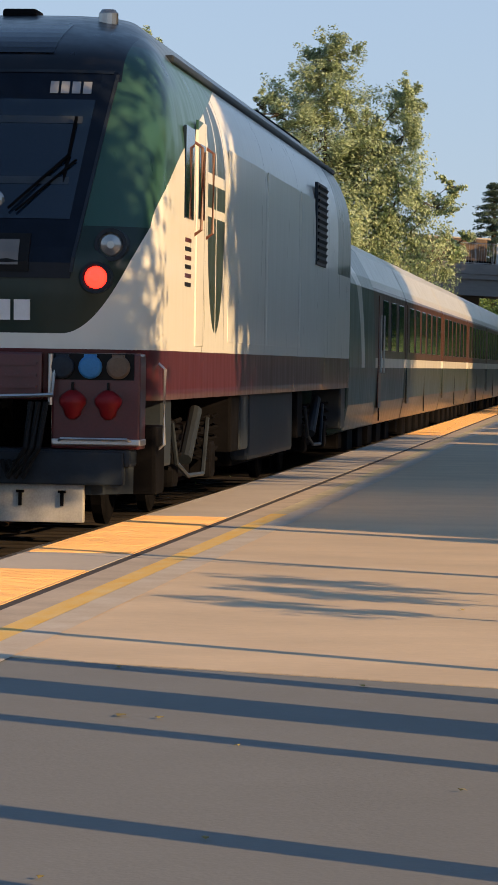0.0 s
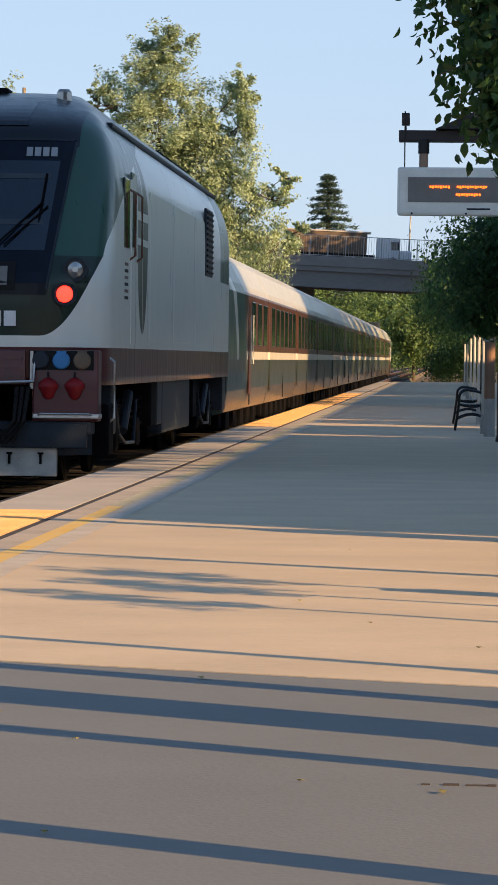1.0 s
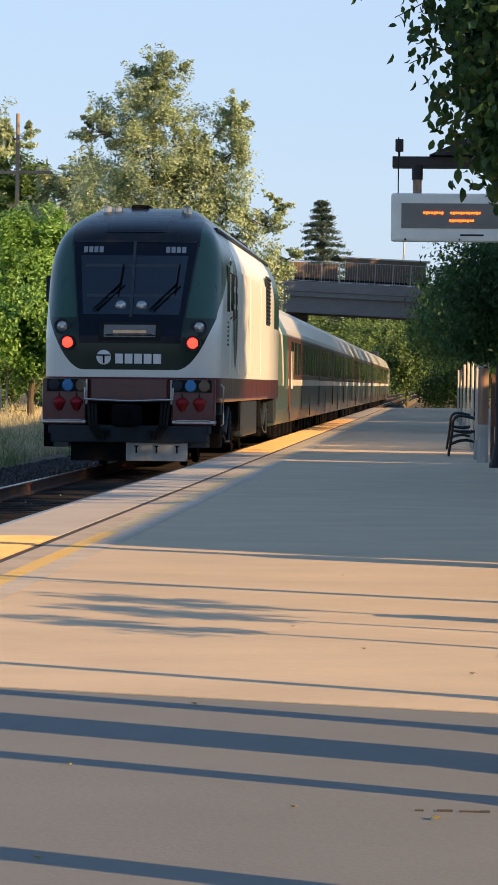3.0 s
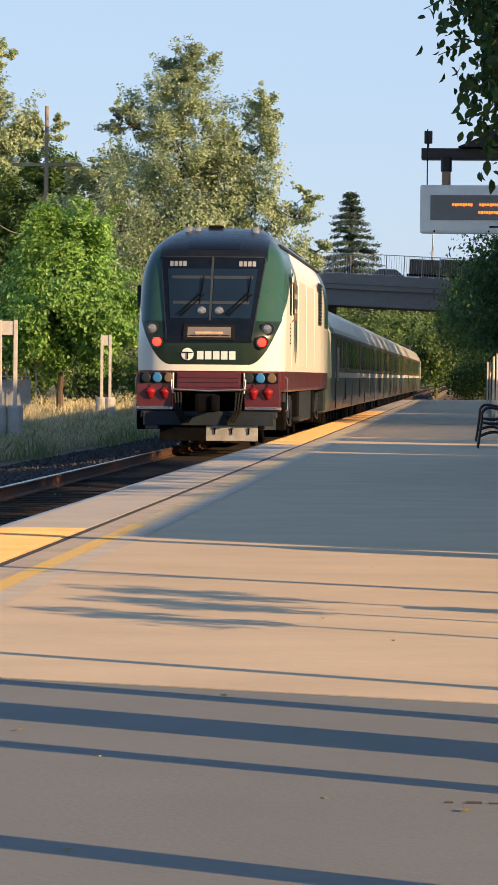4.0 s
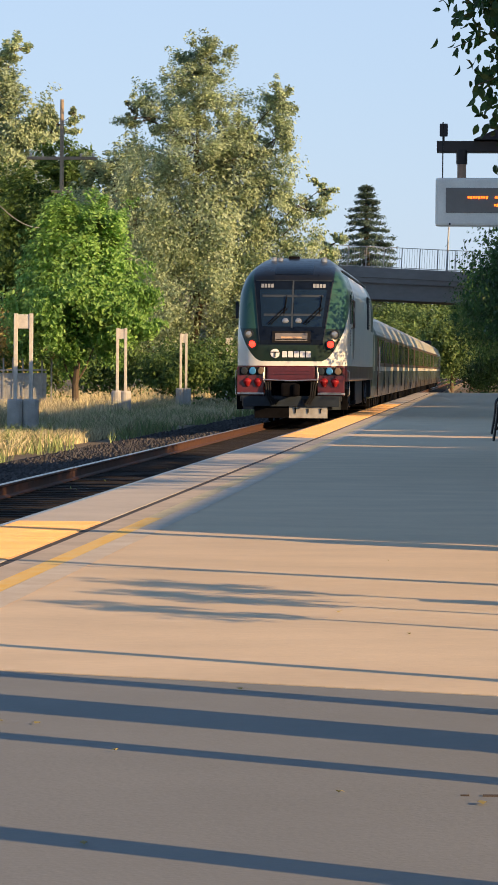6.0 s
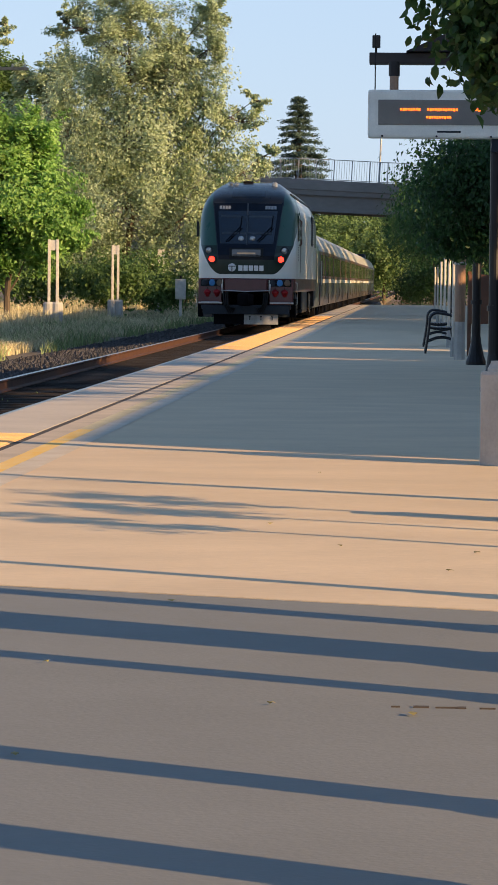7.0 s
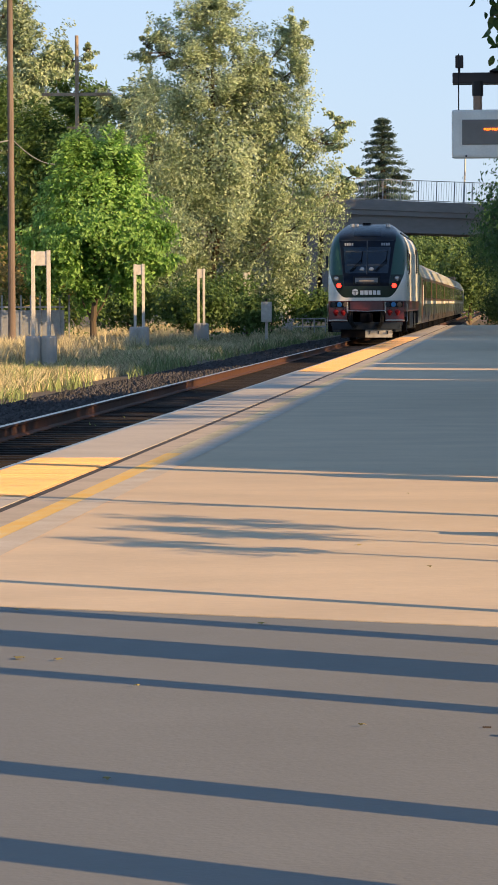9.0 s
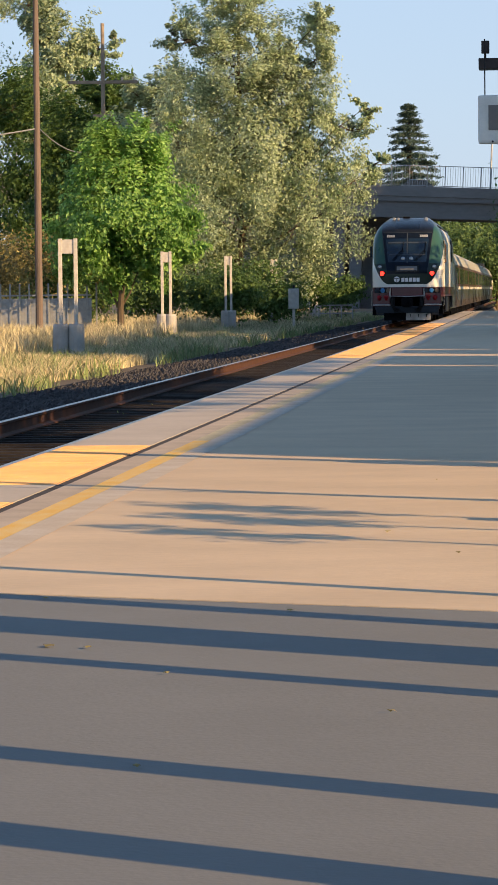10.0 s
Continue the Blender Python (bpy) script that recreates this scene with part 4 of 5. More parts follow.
def tree(name, x, y, z, height, lobes, n, size, leaf, label, trunk=0.2, droop=0.3, clump=0.22, cat="tree", per_clump=16, fine=False, tufts=0):
    """A trunk, limbs to each lobe, and clumps of leaves in the lobes: (dx, dy, z, rx, ry, rz, weight)."""
    lift = 0.00145 * y if y > 100 else 0.0     # raised with distance to keep its place in the camera's view
    t = tagged(empty(name, x, y, z + lift), label, cat)
    bm = bmesh.new()
    top = max(l[2] for l in lobes)
    spine = wood(bm, (0, 0, -0.4 - lift), (0.02 * height, 0, top * 0.9), trunk, trunk * 0.25, 0.03, 6)
    cs = []
    tot = sum(l[6] for l in lobes)
    for dx, dy, zz, rx, ry, rz, wgt in lobes:
        root = min(spine, key=lambda p: abs(p.z - (zz - 0.45 * rz - 0.9 * abs(dx))))
        wood(bm, root, (dx, dy, zz), trunk * 0.3, trunk * 0.06, 0.05, 4)
        m = max(3, int(n * wgt / tot / per_clump))
        u = rng.normal(0, 1, (m, 3))
        u /= np.linalg.norm(u, axis=1, keepdims=True)
        u *= (rng.random((m, 1)) ** 0.45)
        u *= rng.uniform(0.72, 1.18, (m, 1))
        if tufts:     # clumps gather in tufts at the ends of rising boughs, with gaps of dark between
            k = max(8, int(tufts * wgt / tot))
            v = rng.normal(0, 1, (k, 3))
            v *= rng.uniform(0.45, 1.08, (k, 1)) / np.linalg.norm(v, axis=1, keepdims=True)
            pick = rng.integers(0, k, m)
            along = rng.normal(0, 1, (m, 1)) * (v[pick] * 0.16 + np.array([0, 0, 0.10]))
            u = v[pick] + along + rng.normal(0, 0.085, (m, 3))
        cc = np.array([dx, dy, zz]) + u * np.array([rx, ry, rz])
        for c in cc[:: max(1, m // 14)]:
            wood(bm, (dx, dy, zz), c, trunk * 0.10, trunk * 0.03, 0.05, 2)
        k = rng.poisson(per_clump, m)
        rad = clump * rng.uniform(0.5, 1.5, m) * (rx + rz) / 2
        for c, kk, r in zip(cc, k, rad):
            cs.append(c + np.clip(rng.normal(0, 1, (kk, 3)), -1.5, 1.5) * r * np.array([1, 1, 0.75]))
    part("trunk", bm, M_BARK, t, "bark-covered trunk with limbs")
    tagged(leaf_mesh("crown", np.concatenate(cs), size, M_LEAF[leaf], t, droop, fine=fine), "leafy uneven crown")
    return t


def conifer(x, y, z, height, radius, n, size, label):
    t = tagged(empty("spruce_tree", x, y, z), label, "tree")
    bm = bmesh.new()
    add_rod(bm, (0, 0, -0.1), (0, 0, height), radius * 0.12, 0.03, 8)
    cs = []
    layers = 26
    for k in range(layers):
        u = (k + 0.5) / layers
        zz = height * (0.12 + 0.88 * u)
        for a in rng.uniform(0, 2 * math.pi, 9):
            r = radius * (1 - u) ** 0.85 * rng.uniform(0.55, 1.15) + 0.15
            tip = np.array([r * math.cos(a), r * math.sin(a), zz - 0.12 * r])
            add_rod(bm, (0, 0, zz), tuple(tip), 0.05, 0.015, 4)
            m = int(n / layers / 9)
            q = rng.random((m, 1)) ** 0.6
            cs.append(np.array([0, 0, zz]) + (tip - np.array([0, 0, zz])) * q + rng.normal(0, 0.24, (m, 3)) * np.array([1, 1, 0.6]))
    part("trunk", bm, M_BARK, t, "straight trunk with whorled branches")
    tagged(leaf_mesh("crown", np.concatenate(cs), size, M_LEAF["spruce"], t, 0.5, 0.4), "dark needled crown")


# far side of the track
tree("maple_tree", -17.6, 150, -0.55, 9.4, [(0, 0, 4.6, 2.9, 2.5, 2.6, 5), (0.1, 0, 6.9, 1.9, 1.8, 1.6, 2.5), (-1.2, 0, 3.1, 1.9, 1.8, 1.7, 2), (1.6, 0, 3.6, 1.6, 1.6, 1.8, 2), (0.4, 0, 8.0, 0.8, 0.8, 0.9, 0.8)],
     72000, 0.215, "maple", "bright green broad-leaved maple behind the grass verge", 0.16, clump=0.12, per_clump=60, tufts=170)
tree("poplar_tree", -16.6, 196, -0.55, 20.5, [(0, 0, 4.6, 4.4, 3.4, 4.6, 8), (0.2, 0, 9.6, 4.0, 3.2, 3.8, 7), (0.3, 0, 13.8, 3.1, 2.5, 2.8, 4.5), (0.5, 0, 16.6, 2.5, 2.0, 2.0, 3.2), (0.6, 0, 18.7, 1.9, 1.4, 1.3, 1.8), (-2.0, 0, 15.6, 1.9, 1.5, 1.1, 1.0), (-3.3, 0, 15.9, 0.8, 0.7, 0.5, 0.3),
     (2.8, 0, 12.4, 2.0, 1.6, 2.6, 2.8), (2.7, 0, 15.0, 1.3, 1.1, 1.4, 1.0), (4.3, 0, 6.4, 3.0, 2.4, 4.4, 5), (4.6, 0, 11.2, 2.2, 1.8, 2.6, 2.6), (4.8, 0, 14.4, 1.6, 1.2, 1.9, 1.3), (5.0, 0, 16.6, 1.1, 0.9, 1.4, 0.9), (6.6, 0, 10.4, 1.6, 1.0, 1.1, 0.8), (6.8, 0, 7.6, 1.7, 1.3, 1.4, 1.1), (7.4, 0, 11.6, 0.9, 0.6, 0.6, 0.3), (8.2, 0, 8.6, 1.0, 0.8, 0.6, 0.3), (-3.0, 0, 9.6, 2.2, 1.8, 2.8, 2.4), (-2.6, 0, 3.5, 2.8, 2.5, 2.8, 2.5)],
     160000, 0.2, "poplar", "tall airy poplar with olive leaves and bare twigs showing", 0.26, 0.2, 0.09, per_clump=20, tufts=520)
tree("poplar_tree", -21.4, 206, -0.55, 15, [(0, 0, 5.0, 3.2, 2.5, 4.2, 4), (-0.3, 0, 9.6, 2.8, 2.2, 3.0, 3), (0.6, 0, 12.8, 2.2, 1.8, 1.9, 1.6), (-1.6, 0, 13.0, 1.3, 1.2, 1.2, 0.7), (2.6, 0, 8.0, 2.0, 2.0, 3.2, 2)], 40000, 0.26, "poplar", "grey-green poplar standing among other trees", 0.2, clump=0.11, per_clump=22, tufts=190)
tree("ash_tree", -33.5, 240, -0.55, 17, [(0, 0, 8, 4.5, 3.5, 5.0, 5), (2.8, 0, 12.5, 3.0, 2.6, 2.6, 2.5), (-2, 0, 14, 3.2, 2.6, 3.0, 2.5), (5.8, 0, 10.5, 2.8, 2.4, 3.8, 2.4), (3.4, 0, 5, 4.2, 3.0, 3.6, 3)], 52000, 0.33, "dark", "dense dark green tree behind the utility poles", 0.25, clump=0.12, per_clump=30, tufts=170)
tree("ash_tree", -26.6, 218, -0.55, 16, [(0, 0, 6, 3.6, 3.0, 4.5, 4), (0.3, 0, 10.6, 3.0, 2.4, 3.0, 3), (0.4, 0, 13.8, 1.9, 1.7, 1.9, 1.5), (-2.6, 0, 8.5, 2.4, 2.0, 4.0, 2.4)], 40000, 0.3, "dark", "green broad-leaved tree behind the maple", 0.2, clump=0.12, per_clump=30, tufts=150)
tree("poplar_tree", -35.0, 250, -0.55, 25, [(0, 0, 15, 3.6, 3.0, 4.5, 4), (1.5, 0, 19.0, 2.8, 2.4, 2.4, 2.2), (-0.8, 0, 22, 2.4, 2.2, 2.6, 1.8), (1.0, 0, 24.2, 1.3, 1.2, 1.2, 0.6), (4.4, 0, 18.8, 1.7, 1.3, 0.9, 0.6), (5.4, 0, 19.6, 0.6, 0.5, 0.4, 0.15)], 34000, 0.3, "poplar", "tall thin-crowned poplar with olive leaves", 0.25, clump=0.10, per_clump=20, tufts=150)
for bxx, byy, hh, kind, lab in ((-22.4, 158, 5.2, "brown", "brownish dry shrub beside the pole"), (-20.4, 158, 3.4, "dark", "dark green shrub under the maple"), (-14.9, 170, 2.6, "dark", "dark shrub beside the grass verge"), (-12.9, 176, 2.2, "dark", "low dark shrub beside the track"),
                                (-15.5, 186, 3.4, "dark", "shaded shrub below the poplar"), (-18.5, 172, 3.2, "dark", "shaded shrub behind the posts"), (-26.5, 164, 4.6, "brown", "olive brown shrub by the fence"), (-13.6, 205, 3.0, "dark", "shaded shrub beside the bridge pier"), (-12.5, 228, 2.6, "dark", "dark shrub at the foot of the bridge")):
    tree("shrub", bxx, byy, -0.55, hh, [(0, 0, hh * 0.45, hh * 0.6, hh * 0.6, hh * 0.42, 3), (hh * 0.35, 0, hh * 0.6, hh * 0.4, hh * 0.4, hh * 0.35, 1.5), (-hh * 0.4, 0, hh * 0.5, hh * 0.4, hh * 0.4, hh * 0.4, 1.5)], 6000, 0.2, kind, lab, 0.06, cat="shrub")

# beyond the bridge
conifer(-13.6, 398, 0, 22.2, 8.2, 34000, 0.38, "dark blue-green spruce rising behind the bridge")
for tx, ty, th, r, kind in ((-22, 380, 15.0, 5.0, "far"), (-12, 372, 8.6, 3.4, "far"), (-9.3, 378, 8.4, 3.2, "far"), (-17.5, 392, 12.6, 4.2, "far"), (-6.5, 395, 12.0, 4.0, "far"), (-1, 400, 11.4, 4.2, "far"), (-14, 345, 7.0, 3.2, "far"), (-10, 350, 6.4, 3.0, "far"), (-6.5, 360, 8.0, 3.0, "far"), (1.5, 350, 8.5, 3.5, "dark"), (-1.5, 372, 9.5, 3.4, "far"), (-30, 330, 15, 6, "dark"), (-3.2, 335, 6.5, 2.6, "far")):
    tree("distant_tree", tx, ty, -0.6, th, [(0, 0, th * 0.5, r, r, th * 0.42, 4), (r * 0.5, 0, th * 0.75, r * 0.6, r * 0.6, th * 0.22, 1.6), (-r * 0.5, 0, th * 0.7, r * 0.6, r * 0.6, th * 0.25, 1.6)], 9000, 0.38, kind, "round green tree in the distance beyond the road bridge", 0.2)
bm = bmesh.new()
for k in range(60):
    a0, a1 = radians(60 + k), radians(61 + k)
    hq = 14 + 4 * noise.noise((k * 0.35, 0, 0)) + 2 * noise.noise((k * 1.7, 4, 0))
    q = [bm.verts.new((950 * math.cos(a), 950 * math.sin(a), zz)) for a, zz in ((a0, -2), (a1, -2), (a1, hq), (a0, hq + 0.6))]
    bm.faces.new(q)
tagged(mesh_ob("backdrop", bm, M_LEAF["far"]), "low wooded skyline far beyond the bridge", "backdrop", kind="structure")

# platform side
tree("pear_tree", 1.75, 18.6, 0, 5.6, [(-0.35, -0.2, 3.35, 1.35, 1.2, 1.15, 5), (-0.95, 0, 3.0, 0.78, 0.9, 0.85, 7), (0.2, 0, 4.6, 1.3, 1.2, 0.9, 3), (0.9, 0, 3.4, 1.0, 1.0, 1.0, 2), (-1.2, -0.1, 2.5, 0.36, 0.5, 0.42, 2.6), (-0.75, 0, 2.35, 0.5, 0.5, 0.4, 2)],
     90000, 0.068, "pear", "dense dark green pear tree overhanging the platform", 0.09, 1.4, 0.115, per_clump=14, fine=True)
tw = tagged(empty("pear_branch", 0.9, 18.4, 0.27), "thin leafy branch tip reaching over the platform", "branch")
bm = bmesh.new()
cs = []
for a, b in (((-0.2, 0, 3.35), (-1.36, 0.0, 2.98)), ((-0.5, 0, 3.2), (-1.16, 0, 2.86)), ((-0.4, 0, 2.9), (-1.08, 0, 2.62)), ((-0.3, 0, 2.7), (-0.97, 0, 2.42)), ((-0.3, 0, 3.4), (-1.0, 0, 3.3))):
    bm = bmesh.new()
    stem = wood(bm, a, b, 0.006, 0.0025, 0.03, 6)
    part("twig", bm, M_BARK, tw)
    for u in np.linspace(0.2, 1, 22):
        k = min(5, int(u * 6))
        cs.append(np.array(stem[k].lerp(stem[k + 1], u * 6 - k)) + rng.normal(0, 0.014, 3) + np.array([0, 0, -0.022]))
tagged(leaf_mesh("leaf_spray", np.array(cs), 0.07, M_LEAF["pear"], tw, 1.6, fine=True), kind="stuff")
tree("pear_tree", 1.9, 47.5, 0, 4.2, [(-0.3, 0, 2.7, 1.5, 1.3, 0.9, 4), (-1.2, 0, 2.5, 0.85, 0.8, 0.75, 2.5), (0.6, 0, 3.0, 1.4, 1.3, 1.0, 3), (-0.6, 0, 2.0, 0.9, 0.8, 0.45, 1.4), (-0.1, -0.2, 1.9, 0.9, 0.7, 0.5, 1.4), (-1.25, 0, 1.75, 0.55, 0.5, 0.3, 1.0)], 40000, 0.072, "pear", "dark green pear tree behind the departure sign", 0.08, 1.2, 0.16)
# out of view; added only to shade the locomotive's nose at the start
tree("pear_tree", 4.2, 21.0, 0, 8.2, [(0, 0, 4.45, 1.3, 1.3, 1.2, 4), (0, 0, 6.2, 1.4, 1.35, 1.4, 4), (-0.3, 0.3, 7.5, 1.1, 1.2, 1.0, 2.5), (0, 2.0, 7.4, 1.1, 1.0, 0.9, 2.5)], 26000, 0.16, "pear", "unseen dense tree added to shade the nose of the locomotive", 0.1, 1.0, 0.2)
# young plants, known by their shadows, and unseen trees added to shade the train
for tx, ty in ((1.45, 17.2), (1.5, 16.3), (1.45, 15.3)):
    tree("sapling", tx, ty, 0, 1.6, [(0, 0, 1.05, 0.22, 0.42, 0.26, 2), (0.1, 0.1, 1.25, 0.16, 0.3, 0.16, 1)], 620, 0.075, "pear", "slender young sapling beside the platform", 0.06, 1.0, 0.2)
for ty, th in ((25.5, 12.4), (29, 12.7), (33, 12.3), (37, 12.6), (41, 12.4), (45.5, 12.2), (50, 12.4), (87, 11.6), (93, 11.8), (99, 11.6), (106, 11.8), (113, 11.6), (121, 11.8), (130, 11.6), (140, 11.8), (150, 11.6), (162, 11.8), (175, 11.6)):
    tree("street_tree", 12.3, ty, -0.9, th, [(0, 0, (th + 6.25) / 2, 1.7, 2.6, (th - 6.25) / 2.4, 4), (0.4, 1.6, (th + 6.25) / 2 - 0.2, 1.5, 2.0, (th - 6.25) / 2.6, 1.5), (0, -1.6, (th + 6.25) / 2 - 0.2, 1.5, 2.0, (th - 6.25) / 2.6, 1.5)], 5600, 0.42, "dark", "unseen leafy tree added to shade the train and track", 0.16, 0.5, 0.2)
# trees added to the right of the bridge to shade its near face
for tx, ty in ((10.5, 258), (11.5, 266), (13, 274), (12.5, 279), (15, 283), (14, 287.5), (17, 291)):
    tree("tall_tree", tx, ty, -0.9, 20, [(0, 0, 14, 4.0, 4.5, 5.5, 4), (1.5, 2, 10, 3.5, 4.5, 4.5, 2.5), (-0.5, -2, 10, 3.0, 4.5, 4.5, 2.5)], 34000, 0.8, "dark", "tall leafy tree added to shade the road bridge", 0.3, 0.5, 0.2)
# this row and the end shrubs take dark pear leaves in place of shade
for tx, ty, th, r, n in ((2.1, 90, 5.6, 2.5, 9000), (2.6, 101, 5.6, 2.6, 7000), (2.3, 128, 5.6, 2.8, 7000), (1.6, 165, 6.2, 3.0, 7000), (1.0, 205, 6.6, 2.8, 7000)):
    tree("pear_tree", tx, ty, 0, th, [(0, 0, th * 0.62, r, r, th * 0.33, 4), (-r * 0.45, 0, th * 0.58, r * 0.6, r * 0.6, th * 0.28, 2), (0.2, 0, th * 0.85, r * 0.6, r * 0.6, th * 0.16, 1)], n * 2, 0.14, "pear", "tree beside the platform columns, coloured dark for its shade", 0.12, 0.8, 0.2)
for tx, ty, th, r in ((0.9, 224, 3.4, 2.2), (-0.3, 232, 2.4, 1.3), (2.4, 222, 4.2, 2.6), (1.2, 230, 5.0, 2.4)):
    tree("shrub", tx, ty, -0.7, th, [(0, 0, th * 0.5, r, r, th * 0.45, 3), (0.4, 0, th * 0.75, r * 0.6, r * 0.6, th * 0.25, 1)], 6000, 0.17, "pear", "dense shrub at the end of the platform, coloured dark for its shade", 0.05, cat="shrub")


# ---- road bridge ----
bridge = tagged(empty("road_bridge", 0, 294, 0), "grey concrete road bridge over the railway with a mesh fence", "bridge")
bridge.rotation_euler = (0, radians(2.4), radians(2))
BZ = 6.78
part("deck", bx(-60, 60, -0.2, 9.5, BZ + 1.35, BZ + 1.75), M_GIRDER, bridge, "grey deck edge")
for gy in (0.0, 3.0, 6.0, 9.0):
    bm = bx(-60, 60, gy, gy + 0.35, BZ, BZ + 1.34)
    add_box(bm, -60, 60, gy - 0.18, gy + 0.53, BZ - 0.02, BZ + 0.14)
    part("girder", bm, M_GIRDER, bridge, "long grey girder")
part("parapet", bx(-60, 60, -0.28, 0.05, BZ + 1.76, BZ + 2.62, 0.03), M_GIRDER, bridge, "solid grey parapet")
part("parapet", bx(-60, 60, 9.2, 9.5, BZ + 1.76, BZ + 2.62, 0.03), M_GIRDER, bridge)
fp = None
for k in range(60):
    if fp is None:
        o = part("fence_post", bx(-0.04, 0.04, -0.04, 0.04, 0, 1.75), M_FENCE, bridge)
        fp = o.data
        o.matrix_basis = pose(-45, -0.1, BZ + 2.62)
    else:
        share("fence_post", fp, pose(-45 + k * 1.5, -0.1, BZ + 2.62), bridge)
part("fence_rail", bx(-45, 45, -0.12, -0.08, BZ + 4.33, BZ + 4.39), M_FENCE, bridge)
part("fence_rail", bx(-45, 45, -0.12, -0.08, BZ + 2.66, BZ + 2.72), M_FENCE, bridge)
bm = bmesh.new()
for k in range(190):
    add_box(bm, -28.5 + k * 0.21, -28.475 + k * 0.21, -0.11, -0.09, BZ + 2.7, BZ + 4.35)
part("fence_mesh", bm, M_FENCE, bridge, "fine vertical fence bars")
for px in (-16.2, -14.8, 13.0):
    part("pier", bx(px - 0.5, px + 0.5, 0.3, 9.0, -1.0, BZ + 0.0, 0.05), M_GIRDER, bridge, "concrete bridge pier")
part("abutment", bx(-40, -17.5, 0.6, 9.0, -1.0, BZ + 0.02), M_GIRDER, bridge, "concrete abutment wall")
# added wall that stands in for the shaded gap behind the piers
part("slope_wall", bx(-17.4, -11.5, 6.6, 9.0, -1.0, BZ - 0.02), M_GIRDER, bridge, "recessed wall added for the dark gap under the deck")
part("light_pole", rod((-3.5, 8.8, BZ + 1.7), (-3.5, 8.8, BZ + 10.5), 0.09, 0.06, 8), M_FENCE, bridge, "slim pale street light pole")
part("bridge_road", bx(-60, 60, 0.06, 9.19, BZ + 1.752, BZ + 1.80), M_ASPH, bridge)


# ---- far side: posts, poles, fence, cabinet ----
def post_pair(x, y, gap, rz, label):
    h = 3.5 + 0.00145 * y
    p = tagged(empty("post_pair", x, y, -0.84, rz), label, "post", "paired posts beside the track")
    for sx in (-1, 1):
        bm = lathe([(0.24, 0), (0.24, 1.05), (0.21, 1.12)], 14, Matrix.Translation((sx * gap, 0, 0)))
        part("footing", bm, M_CONC, p, "round weathered concrete footing")
        part("upright", bx(sx * gap - 0.055, sx * gap + 0.055, -0.055, 0.055, 1.1, h, 0.01), M_GALV, p, "slim pale steel upright")
    part("cross_plate", bx(-gap + 0.056, gap - 0.056, -0.03, 0.03, h - 0.45, h - 0.03, 0.01), M_GALV, p, "pale plate between the uprights")


for x, y, gap in ((-13.65, 103, 0.23), (-15.0, 144, 0.17), (-14.5, 168, 0.13), (-14.2, 194, 0.12), (-13.9, 226, 0.12)):
    post_pair(x, y, gap, 0, "pair of pale steel posts on round concrete footings")

cab = tagged(empty("signal_cabinet", -11.15, 165, -0.8), "small pale grey signal cabinet on a post beside the track", "cabinet")
part("post", bx(-0.06, 0.06, -0.06, 0.06, 0, 1.2), M_GALV, cab)
part("body", bx(-0.24, 0.24, -0.16, 0.16, 1.14, 2.1, 0.02), M_GALV, cab, "pale grey box")
part("door", bx(-0.2, 0.2, -0.185, -0.161, 1.2, 2.04, 0.01), M_GALV, cab)
part("post_top", bx(-0.05, 0.05, -0.05, 0.05, 2.1, 2.26), M_IRON, cab)

for x, y, h, r, arm in ((-20.3, 144, 14.1, 0.16, 0), (-24.35, 200, 16.6, 0.15, 2.0), (-21.3, 201, 11.4, 0.14, 0)):
    p = tagged(empty("utility_pole", x, y, -0.85), "brown wooden utility pole standing behind the grass verge", "pole", "utility poles")
    part("shaft", rod((0, 0, 0), (0, 0, h + 0.85), r, r * 0.7, 12), M_POLE if y < 190 else M_POLE_PALE, p)
    if arm:
        part("crossarm", bx(-arm, arm, -0.07, 0.07, h - 2.6, h - 2.42, 0.02), M_POLE_PALE, p, "pale wooden crossarm")
        part("crossarm", bx(-arm * 0.3, arm * 0.3, -0.07, 0.07, h - 4.5, h - 4.35, 0.02), M_POLE_PALE, p)
        for q in (-1.8, -1.1, 1.1, 1.8):
            part("insulator", lathe([(0.05, 0), (0.07, 0.1), (0.03, 0.2)], 8, Matrix.Translation((q, 0, h - 2.42))), M_GALV, p)
def cable(name, a, b, sag, r, label):
    a, b = Vector(a), Vector(b)
    pts = [a.lerp(b, k / 16) - Vector((0, 0, sag * 4 * (k / 16) * (1 - k / 16))) for k in range(17)]
    tagged(mesh_ob(name, tube(bmesh.new(), pts, r, 5), M_FENCE), label, "cable")


cable("overhead_cable", (-20.3, 144, 8.1), (-24.3, 200, 9.8), 0.8, 0.025, "pale grey overhead cable sagging between utility poles")
cable("overhead_cable", (-20.3, 144, 8.0), (-34, 132, 6.9), 0.5, 0.03, "pale grey overhead cable sagging from a utility pole")

fe = tagged(empty("mesh_fence", 0, 151, -0.83), "pale grey metal fence behind the dry grass", "fence")
ps = None
for k in range(42):
    m = pose(-36 + k * 0.42, 0, 0)
    if ps is None:
        o = part("picket", bx(-0.035, 0.035, -0.02, 0.02, 0, 2.45), M_FENCE, fe)
        ps = o.data
        o.matrix_basis = m
    else:
        share("picket", ps, pose(-36 + k * 0.42, 0, 0), fe)
part("panel", bx(-36, -19, 0.03, 0.05, 0.1, 1.8), M_FENCE, fe, "pale mesh panel")
part("rail", bx(-36, -19, -0.045, -0.021, 1.9, 1.97), M_FENCE, fe)
